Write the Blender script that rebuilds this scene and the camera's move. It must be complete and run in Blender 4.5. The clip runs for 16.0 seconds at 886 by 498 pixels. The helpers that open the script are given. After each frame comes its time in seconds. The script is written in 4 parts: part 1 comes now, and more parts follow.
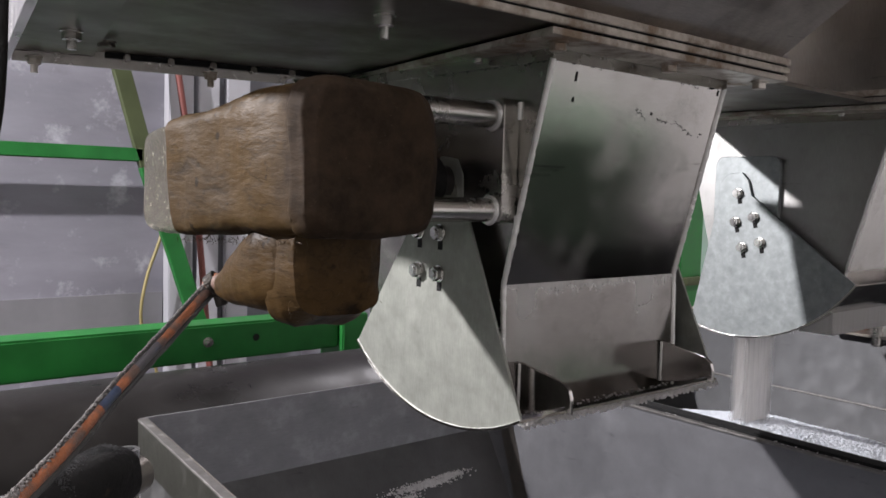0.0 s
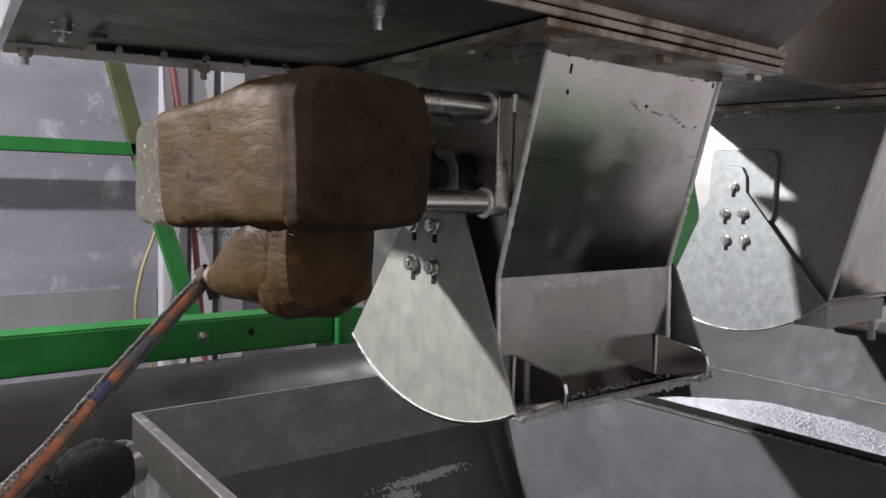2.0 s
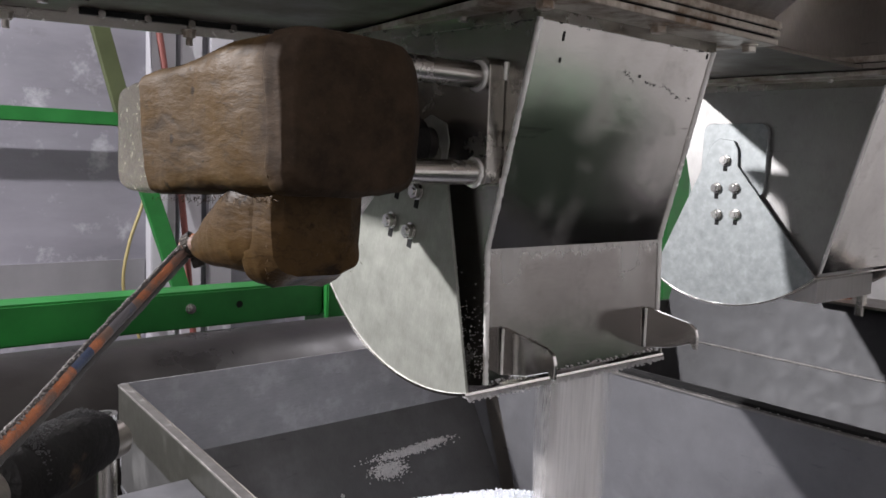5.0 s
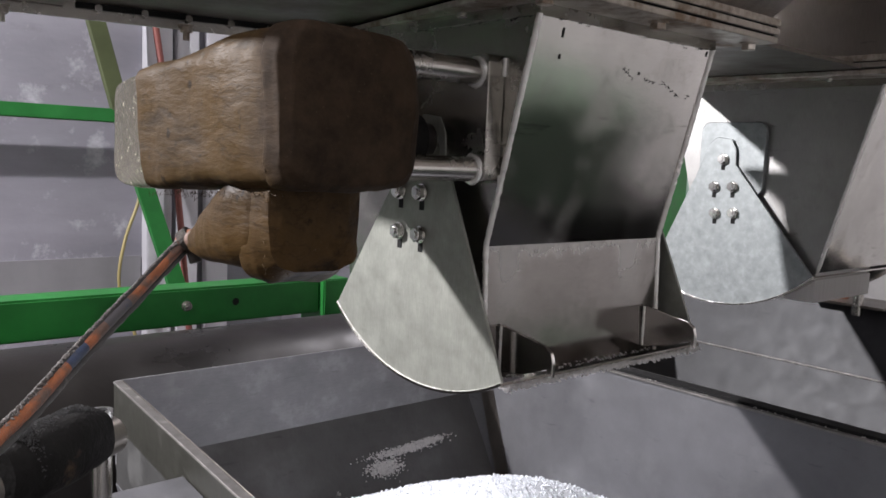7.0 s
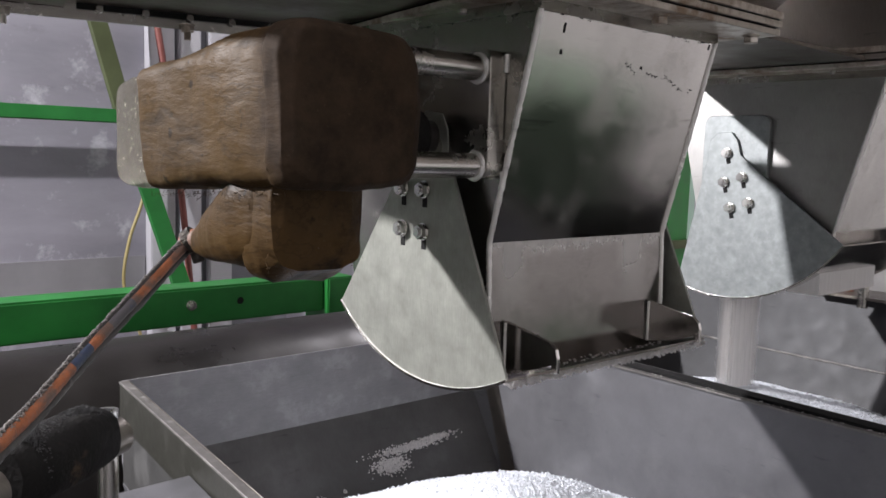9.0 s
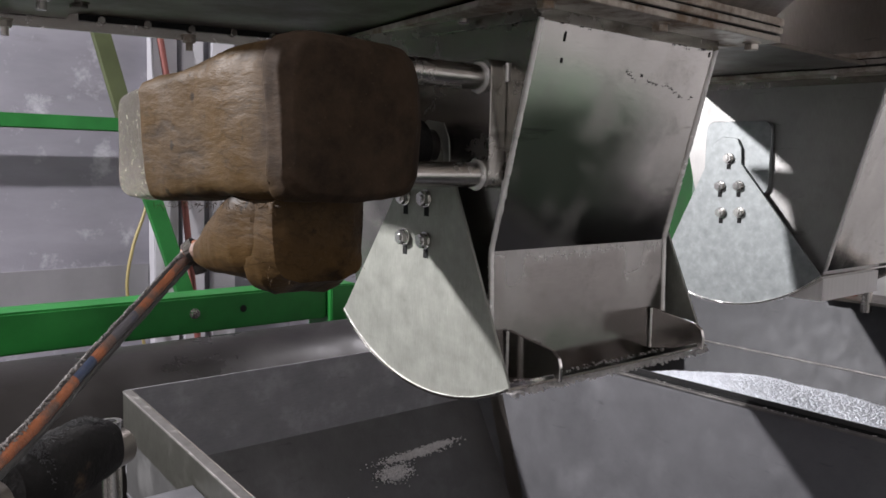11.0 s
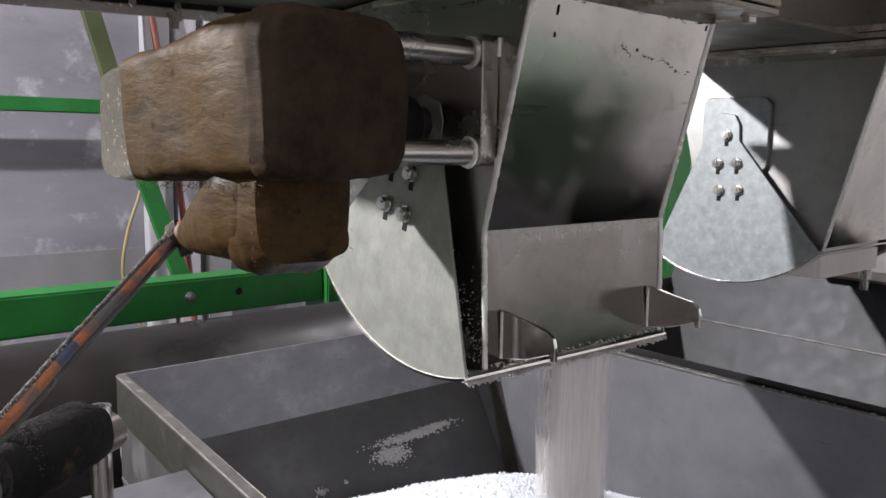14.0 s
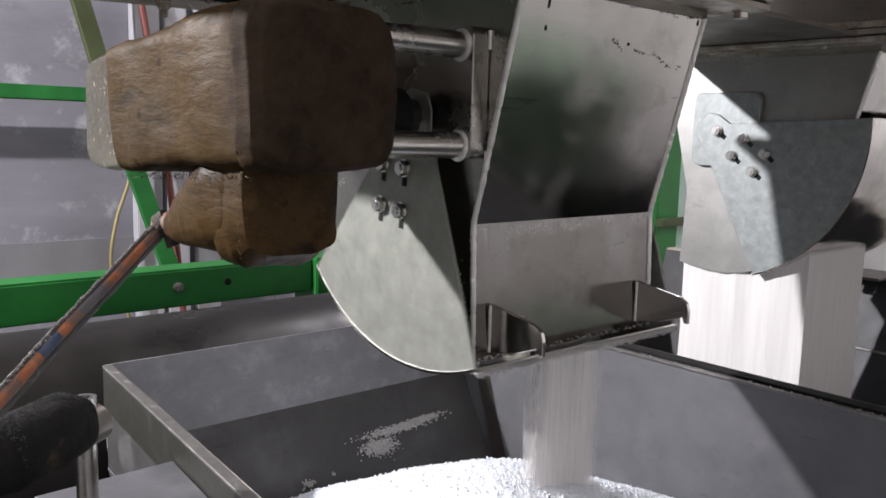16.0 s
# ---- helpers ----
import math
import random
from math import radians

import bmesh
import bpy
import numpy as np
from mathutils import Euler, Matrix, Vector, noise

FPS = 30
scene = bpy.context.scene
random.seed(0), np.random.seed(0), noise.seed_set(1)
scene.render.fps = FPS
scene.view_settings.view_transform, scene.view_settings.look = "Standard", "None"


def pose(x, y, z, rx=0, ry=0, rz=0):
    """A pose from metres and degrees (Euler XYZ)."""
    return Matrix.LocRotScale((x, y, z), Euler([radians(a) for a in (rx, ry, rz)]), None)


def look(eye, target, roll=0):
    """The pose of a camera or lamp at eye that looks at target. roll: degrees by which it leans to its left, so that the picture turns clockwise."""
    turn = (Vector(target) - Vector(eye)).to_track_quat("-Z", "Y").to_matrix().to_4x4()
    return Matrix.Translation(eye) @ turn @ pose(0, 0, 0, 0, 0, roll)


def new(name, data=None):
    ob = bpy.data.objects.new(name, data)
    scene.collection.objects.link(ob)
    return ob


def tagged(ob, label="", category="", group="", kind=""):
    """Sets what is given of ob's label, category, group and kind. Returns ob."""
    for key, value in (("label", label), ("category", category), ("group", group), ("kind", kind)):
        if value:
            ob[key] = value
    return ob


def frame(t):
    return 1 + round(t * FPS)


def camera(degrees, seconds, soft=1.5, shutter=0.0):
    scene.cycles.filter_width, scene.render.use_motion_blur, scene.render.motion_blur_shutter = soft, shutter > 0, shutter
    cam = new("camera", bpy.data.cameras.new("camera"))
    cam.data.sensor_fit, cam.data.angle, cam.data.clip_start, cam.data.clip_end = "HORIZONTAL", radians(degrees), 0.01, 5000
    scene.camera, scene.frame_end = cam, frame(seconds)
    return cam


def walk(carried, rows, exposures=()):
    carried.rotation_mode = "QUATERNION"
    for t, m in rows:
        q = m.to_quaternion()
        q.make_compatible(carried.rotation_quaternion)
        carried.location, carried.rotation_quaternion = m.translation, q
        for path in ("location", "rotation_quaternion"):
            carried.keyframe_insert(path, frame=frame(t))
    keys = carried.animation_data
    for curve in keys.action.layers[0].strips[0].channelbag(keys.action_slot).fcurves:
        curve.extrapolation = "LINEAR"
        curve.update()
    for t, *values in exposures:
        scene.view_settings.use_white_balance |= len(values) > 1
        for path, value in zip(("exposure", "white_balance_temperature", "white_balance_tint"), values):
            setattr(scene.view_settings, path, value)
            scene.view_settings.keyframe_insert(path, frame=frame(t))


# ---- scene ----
# ---- camera ----
cam = camera(55.97, 16.0, soft=1.6, shutter=0.4)
ROWS = [
    (0, -0.0000, -0.0000, 1.5000, -39.609, -4.152, -1.753),
    (0.5, 0.0004, -0.0033, 1.5045, -39.408, -4.107, -1.379),
    (1, 0.0025, -0.0024, 1.5031, -39.226, -4.041, -1.189),
    (1.5, 0.0035, 0.0013, 1.4991, -39.660, -4.317, -1.417),
    (2, 0.0039, 0.0021, 1.4976, -39.900, -4.491, -1.705),
    (2.5, 0.0057, 0.0023, 1.4979, -40.243, -4.552, -1.907),
    (3, 0.0065, 0.0056, 1.4942, -40.363, -4.852, -2.174),
    (3.5, 0.0098, 0.0080, 1.4931, -40.439, -5.808, -2.212),
    (4, 0.0113, 0.0087, 1.4923, -40.500, -6.028, -2.104),
    (6.5, 0.0132, 0.0118, 1.4899, -40.669, -6.342, -2.399),
    (7, 0.0137, 0.0137, 1.4887, -40.747, -6.251, -2.425),
    (7.5, 0.0139, 0.0157, 1.4870, -40.599, -6.555, -2.351),
    (8, 0.0139, 0.0132, 1.4885, -40.505, -6.685, -2.131),
    (8.5, 0.0154, 0.0128, 1.4901, -40.492, -6.642, -1.949),
    (9, 0.0149, 0.0139, 1.4890, -40.532, -6.488, -1.791),
    (11.5, 0.0163, 0.0121, 1.4939, -40.338, -5.974, -1.347),
    (12, 0.0201, 0.0113, 1.4961, -40.369, -5.822, -1.204),
    (12.5, 0.0288, 0.0112, 1.5019, -40.458, -6.059, -0.392),
    (13, 0.0291, 0.0129, 1.4990, -40.393, -6.458, -0.414),
    (13.5, 0.0289, 0.0155, 1.4946, -40.363, -6.910, -0.520),
    (14, 0.0314, 0.0204, 1.4898, -40.496, -7.407, -0.953),
    (14.5, 0.0322, 0.0205, 1.4897, -40.618, -7.590, -1.257),
    (15, 0.0339, 0.0225, 1.4886, -40.778, -7.793, -1.511),
    (15.5, 0.0358, 0.0234, 1.4876, -41.034, -7.980, -1.615),
    (16, 0.0350, 0.0216, 1.4907, -41.069, -7.950, -1.540),
]
walk(cam, [(t, pose(x, y, z, 90 + pitch, roll, yaw)) for t, x, y, z, yaw, pitch, roll in ROWS])

# ---- world and light ----
world = bpy.data.worlds.new("hall_air")
scene.world = world
world.use_nodes = True
world.node_tree.nodes["Background"].inputs[0].default_value = (0.5, 0.52, 0.58, 1)
world.node_tree.nodes["Background"].inputs[1].default_value = 0.05
scene.view_settings.exposure = 0.04


def area_lamp(name, eye, target, size_x, size_y, watts, colour):
    data = bpy.data.lights.new(name, "AREA")
    data.shape, data.size, data.size_y, data.energy, data.color = "RECTANGLE", size_x, size_y, watts, colour
    ob = new(name, data)
    ob.matrix_world = look(eye, target)
    return ob


COOL = (0.99, 0.94, 1.0)
area_lamp("flood_lamp", (-1.36, 2.25, 2.60), (0.80, 0.85, 1.35), 0.07, 0.07, 165, (1.0, 0.968, 1.0))
# Unseen fill lamps, added to brighten the hall walls and the back.
area_lamp("fill_lamp", (-2.0, 0.4, 4.6), (-3.9, 0.2, 1.0), 1.6, 0.5, 120, COOL)
area_lamp("fill_lamp", (-1.2, -1.6, 4.6), (-0.2, -3.6, 1.2), 1.6, 0.5, 125, COOL)
area_lamp("fill_lamp", (5.0, -2.3, 4.6), (6.7, -3.5, 0.6), 1.6, 0.5, 330, COOL)
area_lamp("fill_lamp", (3.6, 2.4, 4.6), (3.0, 2.4, 0), 1.2, 0.5, 50, COOL)


# ---- materials ----
def nodes_of(name):
    m = bpy.data.materials.new(name)
    m.use_nodes = True
    n, l = m.node_tree.nodes, m.node_tree.links
    return m, n, l, n["Principled BSDF"]


def coords(n, l, scale=(1, 1, 1)):
    tc, mp = n.new("ShaderNodeTexCoord"), n.new("ShaderNodeMapping")
    mp.inputs["Scale"].default_value = scale
    l.new(tc.outputs["Object"], mp.inputs["Vector"])
    return mp.outputs["Vector"]


def noise_of(n, l, vec, scale, detail=4.0, rough=0.55):
    t = n.new("ShaderNodeTexNoise")
    t.inputs["Scale"].default_value, t.inputs["Detail"].default_value, t.inputs["Roughness"].default_value = scale, detail, rough
    l.new(vec, t.inputs["Vector"])
    return t.outputs["Fac"]


def ramp_of(n, l, fac, stops):
    r = n.new("ShaderNodeValToRGB")
    e = r.color_ramp.elements
    while len(e) < len(stops):
        e.new(0.5)
    for k, (pos, c) in enumerate(stops):
        e[k].position = pos
        e[k].color = (*c, 1) if len(c) == 3 else c
    l.new(fac, r.inputs["Fac"])
    return r.outputs["Color"]


def mix_of(n, l, fac, a, b, mode="MIX"):
    m = n.new("ShaderNodeMix")
    m.data_type, m.blend_type = "RGBA", mode
    if isinstance(fac, float):
        m.inputs[0].default_value = fac
    else:
        l.new(fac, m.inputs[0])
    for v, k in ((a, 6), (b, 7)):
        if isinstance(v, tuple):
            m.inputs[k].default_value = (*v, 1)
        else:
            l.new(v, m.inputs[k])
    return m.outputs[2]


def bump_of(n, l, fac, strength, distance, bsdf, normal=None):
    b = n.new("ShaderNodeBump")
    b.inputs["Strength"].default_value, b.inputs["Distance"].default_value = strength, distance
    l.new(fac, b.inputs["Height"])
    if normal:
        l.new(normal, b.inputs["Normal"])
    l.new(b.outputs["Normal"], bsdf.inputs["Normal"])
    return b.outputs["Normal"]


def g(v):
    return (v, v, v)


def steel(name, base=(0.56, 0.55, 0.53), rough=0.3, spread=0.14, grain=(1, 1, 1), dirt=(0.16, 0.14, 0.12), dirty=0.35, bump=0.12, metal=1.0, dirt_scale=9.0, cover=0.52, marks=0.35, cloudy=6.0):
    """Worn stainless sheet: brushed grain along one axis, cloudy smears, dirt patches."""
    m, n, l, b = nodes_of(name)
    v = coords(n, l)
    vg = coords(n, l, grain)
    cloud = noise_of(n, l, v, cloudy, 6, 0.62)
    fine = noise_of(n, l, vg, 60.0, 3)
    spots = noise_of(n, l, v, dirt_scale, 9, 0.68)
    mask = ramp_of(n, l, spots, [(cover, g(0)), (cover + 0.2, g(dirty))])
    mark = ramp_of(n, l, noise_of(n, l, coords(n, l, (5, 5, 34)), 2.2, 6, 0.7), [(0.63, g(0)), (0.68, g(marks))])
    tone = ramp_of(n, l, cloud, [(0.3, tuple(c * 0.82 for c in base)), (0.7, tuple(min(1, c * 1.1) for c in base))])
    tone = mix_of(n, l, 0.25, tone, ramp_of(n, l, fine, [(0.3, g(0.35)), (0.7, g(0.75))]), "OVERLAY")
    tone = mix_of(n, l, mark, tone, tuple(c * 0.35 for c in base))
    l.new(mix_of(n, l, mask, tone, dirt), b.inputs["Base Color"])
    r1 = ramp_of(n, l, noise_of(n, l, v, cloudy * 1.9, 6, 0.6), [(0.3, g(max(0.05, rough - spread))), (0.72, g(rough + spread))])
    l.new(mix_of(n, l, mask, r1, g(0.75)), b.inputs["Roughness"])
    mm = n.new("ShaderNodeMath")
    mm.operation = "MULTIPLY_ADD"
    l.new(mask, mm.inputs[0])
    mm.inputs[1].default_value, mm.inputs[2].default_value = -0.8, metal
    l.new(mm.outputs[0], b.inputs["Metallic"])
    low = noise_of(n, l, v, 4.0, 2)
    nn = bump_of(n, l, low, 0.15, 0.01, b)
    bump_of(n, l, fine, bump, 0.0006, b, nn)
    return m


def plain(name, base, rough=0.5, metal=0.0, vary=0.25, scale=14.0, bump=0.2, dist=0.001, spots=None, spot_at=0.62, shine=0.5):
    m, n, l, b = nodes_of(name)
    v = coords(n, l)
    c = noise_of(n, l, v, scale, 6, 0.6)
    tone = ramp_of(n, l, c, [(0.28, tuple(x * (1 - vary) for x in base)), (0.75, tuple(min(1, x * (1 + vary)) for x in base))])
    if spots:
        s = noise_of(n, l, v, scale * 0.45, 9, 0.66)
        tone = mix_of(n, l, ramp_of(n, l, s, [(spot_at, g(0)), (spot_at + 0.1, g(0.8))]), tone, spots)
    l.new(tone, b.inputs["Base Color"])
    l.new(ramp_of(n, l, c, [(0.3, g(max(0.04, rough - 0.1))), (0.7, g(min(1, rough + 0.12)))]), b.inputs["Roughness"])
    b.inputs["Metallic"].default_value, b.inputs["Specular IOR Level"].default_value = metal, shine
    bump_of(n, l, noise_of(n, l, v, scale * 6, 5), bump, dist, b)
    return m


def granules(name, scale=420.0, stretch=(1, 1, 1), base=0.82, depth=0.003):
    """White granulate: every grain a cell with its own tone and relief."""
    m, n, l, b = nodes_of(name)
    v = coords(n, l, stretch)
    vo = n.new("ShaderNodeTexVoronoi")
    vo.inputs["Scale"].default_value = scale
    l.new(v, vo.inputs["Vector"])
    sep = n.new("ShaderNodeSeparateColor")
    l.new(vo.outputs["Color"], sep.inputs["Color"])
    l.new(ramp_of(n, l, sep.outputs["Red"], [(0.0, (base * 0.82, base * 0.86, base * 0.92)), (1.0, (base * 1.02, base * 1.06, base * 1.12))]), b.inputs["Base Color"])
    b.inputs["Roughness"].default_value = 0.6
    inv = n.new("ShaderNodeMath")
    inv.operation = "SUBTRACT"
    inv.inputs[0].default_value = 1.0
    l.new(vo.outputs["Distance"], inv.inputs[1])
    bump_of(n, l, inv.outputs[0], 0.7, depth, b)
    return m


STEEL_FACE = steel("stainless_sheet", (0.60, 0.58, 0.56), 0.12, 0.04, (1, 30, 30), dirty=0.22, bump=0.04, cloudy=9.0, marks=0.6, dirt_scale=12.0)


def film_sheet(name):
    """Glossy sheet with a torn pale film residue that runs down from the fold, and two broad pale bands."""
    m = steel(name, (0.27, 0.255, 0.244), 0.12, 0.04, (1, 30, 30), dirt=(0.2, 0.19, 0.18), dirty=0.3, bump=0.04, cloudy=12.0, marks=0.3, dirt_scale=14.0)
    n, l = m.node_tree.nodes, m.node_tree.links
    b = n["Principled BSDF"]
    v = coords(n, l)
    sep = n.new("ShaderNodeSeparateXYZ")
    l.new(v, sep.inputs[0])
    # Two broad pale bands that fade out downwards.
    runs = ramp_of(n, l, sep.outputs["X"], [(0.675, g(0)), (0.692, g(0.75)), (0.712, g(0.7)), (0.73, g(0)), (0.90, g(0)), (0.915, g(0.8)), (0.94, g(0.75)), (0.965, g(0))])
    low = n.new("ShaderNodeMapRange")
    l.new(sep.outputs["Z"], low.inputs["Value"])
    low.inputs["From Min"].default_value, low.inputs["From Max"].default_value = 1.30, 1.375
    runs = mix_of(n, l, 1.0, runs, low.outputs[0], "MULTIPLY")
    torn = n.new("ShaderNodeMath")
    torn.operation = "MULTIPLY_ADD"
    l.new(noise_of(n, l, coords(n, l, (1, 1, 0.35)), 70.0, 6, 0.7), torn.inputs[0])
    torn.inputs[1].default_value = 0.05
    l.new(sep.outputs["Z"], torn.inputs[2])
    edge = n.new("ShaderNodeMapRange")
    l.new(torn.outputs[0], edge.inputs["Value"])
    edge.inputs["From Min"].default_value, edge.inputs["From Max"].default_value = 1.400, 1.416
    pale = mix_of(n, l, 1.0, runs, edge.outputs[0], "LIGHTEN")
    soft = mix_of(n, l, 1.0, pale, g(0.8), "MULTIPLY")
    for socket, value in (("Base Color", (0.50, 0.49, 0.475)), ("Roughness", g(0.5)), ("Metallic", g(0.35))):
        old = b.inputs[socket].links[0].from_socket
        l.new(mix_of(n, l, soft, old, value), b.inputs[socket])
    return m


STEEL_FILM = film_sheet("film_coated_sheet")
STEEL_SIDE = steel("stainless_side", (0.42, 0.405, 0.375), 0.22, 0.07, (30, 30, 1), dirty=0.4)
# Dimmed copy of the side steel: evens out the lamp's light by colour.
STEEL_SIDE_FAR = steel("dimmed_far_side", (0.34, 0.335, 0.325), 0.42, 0.08, (30, 30, 1), dirty=0.3, metal=0.85)
# Lit copy of STEEL_PAN: the silos' brighter light is put into its colour.
STEEL_PAN_LIFTED = steel("lifted_brownish_silo_sheet", (0.50, 0.465, 0.43), 0.38, 0.10, (1, 20, 1), dirt=(0.14, 0.12, 0.10), dirty=0.6, dirt_scale=5.0)
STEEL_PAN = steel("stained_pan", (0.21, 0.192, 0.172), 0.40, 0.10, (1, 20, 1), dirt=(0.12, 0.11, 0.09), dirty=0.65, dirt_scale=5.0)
STEEL_FLANGE = steel("flange_steel", (0.66, 0.62, 0.56), 0.36, 0.12, (1, 40, 40), dirt=(0.20, 0.125, 0.068), dirty=0.85, dirt_scale=18.0, cover=0.43)
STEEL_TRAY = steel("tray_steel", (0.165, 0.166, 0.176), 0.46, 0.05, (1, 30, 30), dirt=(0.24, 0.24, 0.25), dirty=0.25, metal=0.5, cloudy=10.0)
# Scuffed tray steel, its base darkened to put the slope's shade in.
TRAY_SLOPE = steel("scuffed_dim_slope_steel", (0.115, 0.113, 0.114), 0.48, 0.05, (30, 1, 1), dirt=(0.2, 0.2, 0.2), dirty=0.35, metal=0.5, cloudy=12.0)
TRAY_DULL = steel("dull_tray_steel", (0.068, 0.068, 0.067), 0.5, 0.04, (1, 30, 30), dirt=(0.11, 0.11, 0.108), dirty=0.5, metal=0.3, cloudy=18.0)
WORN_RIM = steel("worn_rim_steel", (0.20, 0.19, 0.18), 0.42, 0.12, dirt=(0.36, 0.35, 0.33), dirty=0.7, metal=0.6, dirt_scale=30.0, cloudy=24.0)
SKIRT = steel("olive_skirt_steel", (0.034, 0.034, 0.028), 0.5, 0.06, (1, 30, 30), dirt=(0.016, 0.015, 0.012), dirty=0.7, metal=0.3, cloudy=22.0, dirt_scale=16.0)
# Tray steel darkened again: the far tray's shade sits in the colour.
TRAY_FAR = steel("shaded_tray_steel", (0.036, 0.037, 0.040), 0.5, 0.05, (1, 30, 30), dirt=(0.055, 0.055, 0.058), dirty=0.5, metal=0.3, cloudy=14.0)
# Dust blotches on a base lightened for light bounced off the heap.
TRAY_DUSTY_LIT = steel("dusty_lit_tray_steel", (0.26, 0.256, 0.268), 0.55, 0.08, (1, 30, 30), dirt=(0.36, 0.355, 0.37), dirty=0.8, metal=0.25, dirt_scale=14.0, cloudy=14.0)
STEEL_BRIGHT = steel("bright_steel", (0.72, 0.71, 0.68), 0.22, 0.08, dirty=0.15)
STEEL_PIPE = steel("pipe_steel", (0.55, 0.53, 0.5), 0.24, 0.08, (1, 30, 30), dirty=0.2)
WELD = steel("weld_bead_steel", (0.86, 0.85, 0.82), 0.22, 0.1, dirty=0.12, bump=0.6, dirt_scale=60, metal=0.35)
GALV = steel("matt_plate", (0.30, 0.308, 0.275), 0.52, 0.035, (20, 20, 1), dirt=(0.37, 0.37, 0.34), dirty=0.18, metal=0.65, cloudy=45.0, dirt_scale=26.0, marks=0.15)
GALV_FAR = steel("spangled_plate", (0.26, 0.28, 0.28), 0.48, 0.05, dirt=(0.33, 0.35, 0.36), dirty=0.5, metal=0.6, dirt_scale=60.0, cloudy=55.0, marks=0.0)
DARK_TUBE = plain("dark_tube_paint", (0.015, 0.013, 0.012), 0.34, 0.0, 0.45, 9.0, 0.2, 0.001, shine=0.3)
TUBE_PAINT = plain("dusty_conveyor_paint", (0.013, 0.0115, 0.0105), 0.32, 0.0, 0.5, 7.0, 0.25, 0.002, spots=(0.035, 0.033, 0.03), spot_at=0.6, shine=0.4)
BLACK = plain("black_void", (0.006, 0.006, 0.006), 0.95, 0, 0.3, 20)
RUBBER = plain("black_rubber", (0.005, 0.0045, 0.004), 0.7, 0, 0.5, 30, 0.6, 0.003, spots=(0.10, 0.065, 0.035), spot_at=0.62, shine=0.25)
GRIMY = plain("grimy_clamp_steel", (0.035, 0.03, 0.025), 0.4, 0.6, 0.5, 120, 0.8, 0.002)
FUZZ = plain("dust_fuzz", (0.05, 0.05, 0.051), 0.95, 0, 0.6, 160, 1.0, 0.004)


def wrap_cloth(name, base, grime, rough, fleck, end=None):
    """Grimy wrapped tape: broad smudges, pulled creases and torn fibres; end: (colour, y0, y1) of the dusty end,
    darkened for its shaded face.
    """
    m, n, l, b = nodes_of(name)
    v = coords(n, l)
    warp = n.new("ShaderNodeVectorMath")
    warp.operation = "MULTIPLY_ADD"
    wn = n.new("ShaderNodeTexNoise")
    wn.inputs["Scale"].default_value, wn.inputs["Detail"].default_value = 16.0, 3.0
    l.new(v, wn.inputs["Vector"])
    l.new(wn.outputs["Color"], warp.inputs[0])
    warp.inputs[1].default_value = (0.014, 0.014, 0.014)
    l.new(v, warp.inputs[2])
    wv = n.new("ShaderNodeMapping")
    wv.inputs["Scale"].default_value = (15, 5, 21)
    wv.inputs["Rotation"].default_value = (0.12, 0.0, 0.1)
    l.new(warp.outputs[0], wv.inputs["Vector"])
    pulled = noise_of(n, l, wv.outputs["Vector"], 1.2, 6, 0.62)
    smudge = ramp_of(n, l, noise_of(n, l, v, 11.0, 8, 0.66), [(0.40, g(0.75)), (0.62, g(0))])
    spots = ramp_of(n, l, noise_of(n, l, v, 62.0, 4, 0.55), [(0.63, g(0)), (0.70, g(0.8))])
    fibre = noise_of(n, l, coords(n, l, (70, 9, 60)), 3.0, 4)
    tone = ramp_of(n, l, fibre, [(0.3, tuple(c * 0.93 for c in base)), (0.7, tuple(c * 1.07 for c in base))])
    tone = mix_of(n, l, smudge, tone, tuple((c + d) / 2 for c, d in zip(base, grime)))
    tone = mix_of(n, l, spots, tone, tuple(c * 0.5 for c in grime))
    # Low creases of the bump are darkened in the colour too.
    crease = ramp_of(n, l, pulled, [(0.33, g(0.9)), (0.44, g(0))])
    tone = mix_of(n, l, crease, tone, tuple(c * 0.7 for c in grime))
    line = ramp_of(n, l, pulled, [(0.53, g(0)), (0.55, g(0.4)), (0.57, g(0))])
    tone = mix_of(n, l, line, tone, tuple(c * 0.6 for c in grime))
    rgh = g(rough)
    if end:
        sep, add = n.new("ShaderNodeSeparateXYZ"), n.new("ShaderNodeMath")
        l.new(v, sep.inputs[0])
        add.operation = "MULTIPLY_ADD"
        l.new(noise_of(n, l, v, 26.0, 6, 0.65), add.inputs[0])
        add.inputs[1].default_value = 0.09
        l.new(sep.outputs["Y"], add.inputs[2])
        # End face darkened in the colour, standing in for its shade.
        end_shade = ramp_of(n, l, add.outputs[0], [(end[1], g(1)), (end[2], g(0))])
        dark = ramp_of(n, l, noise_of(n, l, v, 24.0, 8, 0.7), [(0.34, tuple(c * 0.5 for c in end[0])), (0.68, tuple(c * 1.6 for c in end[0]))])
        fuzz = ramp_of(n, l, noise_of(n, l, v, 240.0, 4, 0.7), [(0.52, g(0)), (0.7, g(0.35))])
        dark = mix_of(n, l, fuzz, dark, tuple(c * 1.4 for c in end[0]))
        tone = mix_of(n, l, end_shade, tone, dark)
        rgh = mix_of(n, l, end_shade, rgh, g(0.85))
    tone = mix_of(n, l, ramp_of(n, l, noise_of(n, l, v, 300.0, 2), [(0.68, g(0)), (0.76, g(0.2))]), tone, fleck)
    l.new(tone, b.inputs["Base Color"])
    l.new(mix_of(n, l, smudge, rgh, g(min(1, rough + 0.3))), b.inputs["Roughness"])
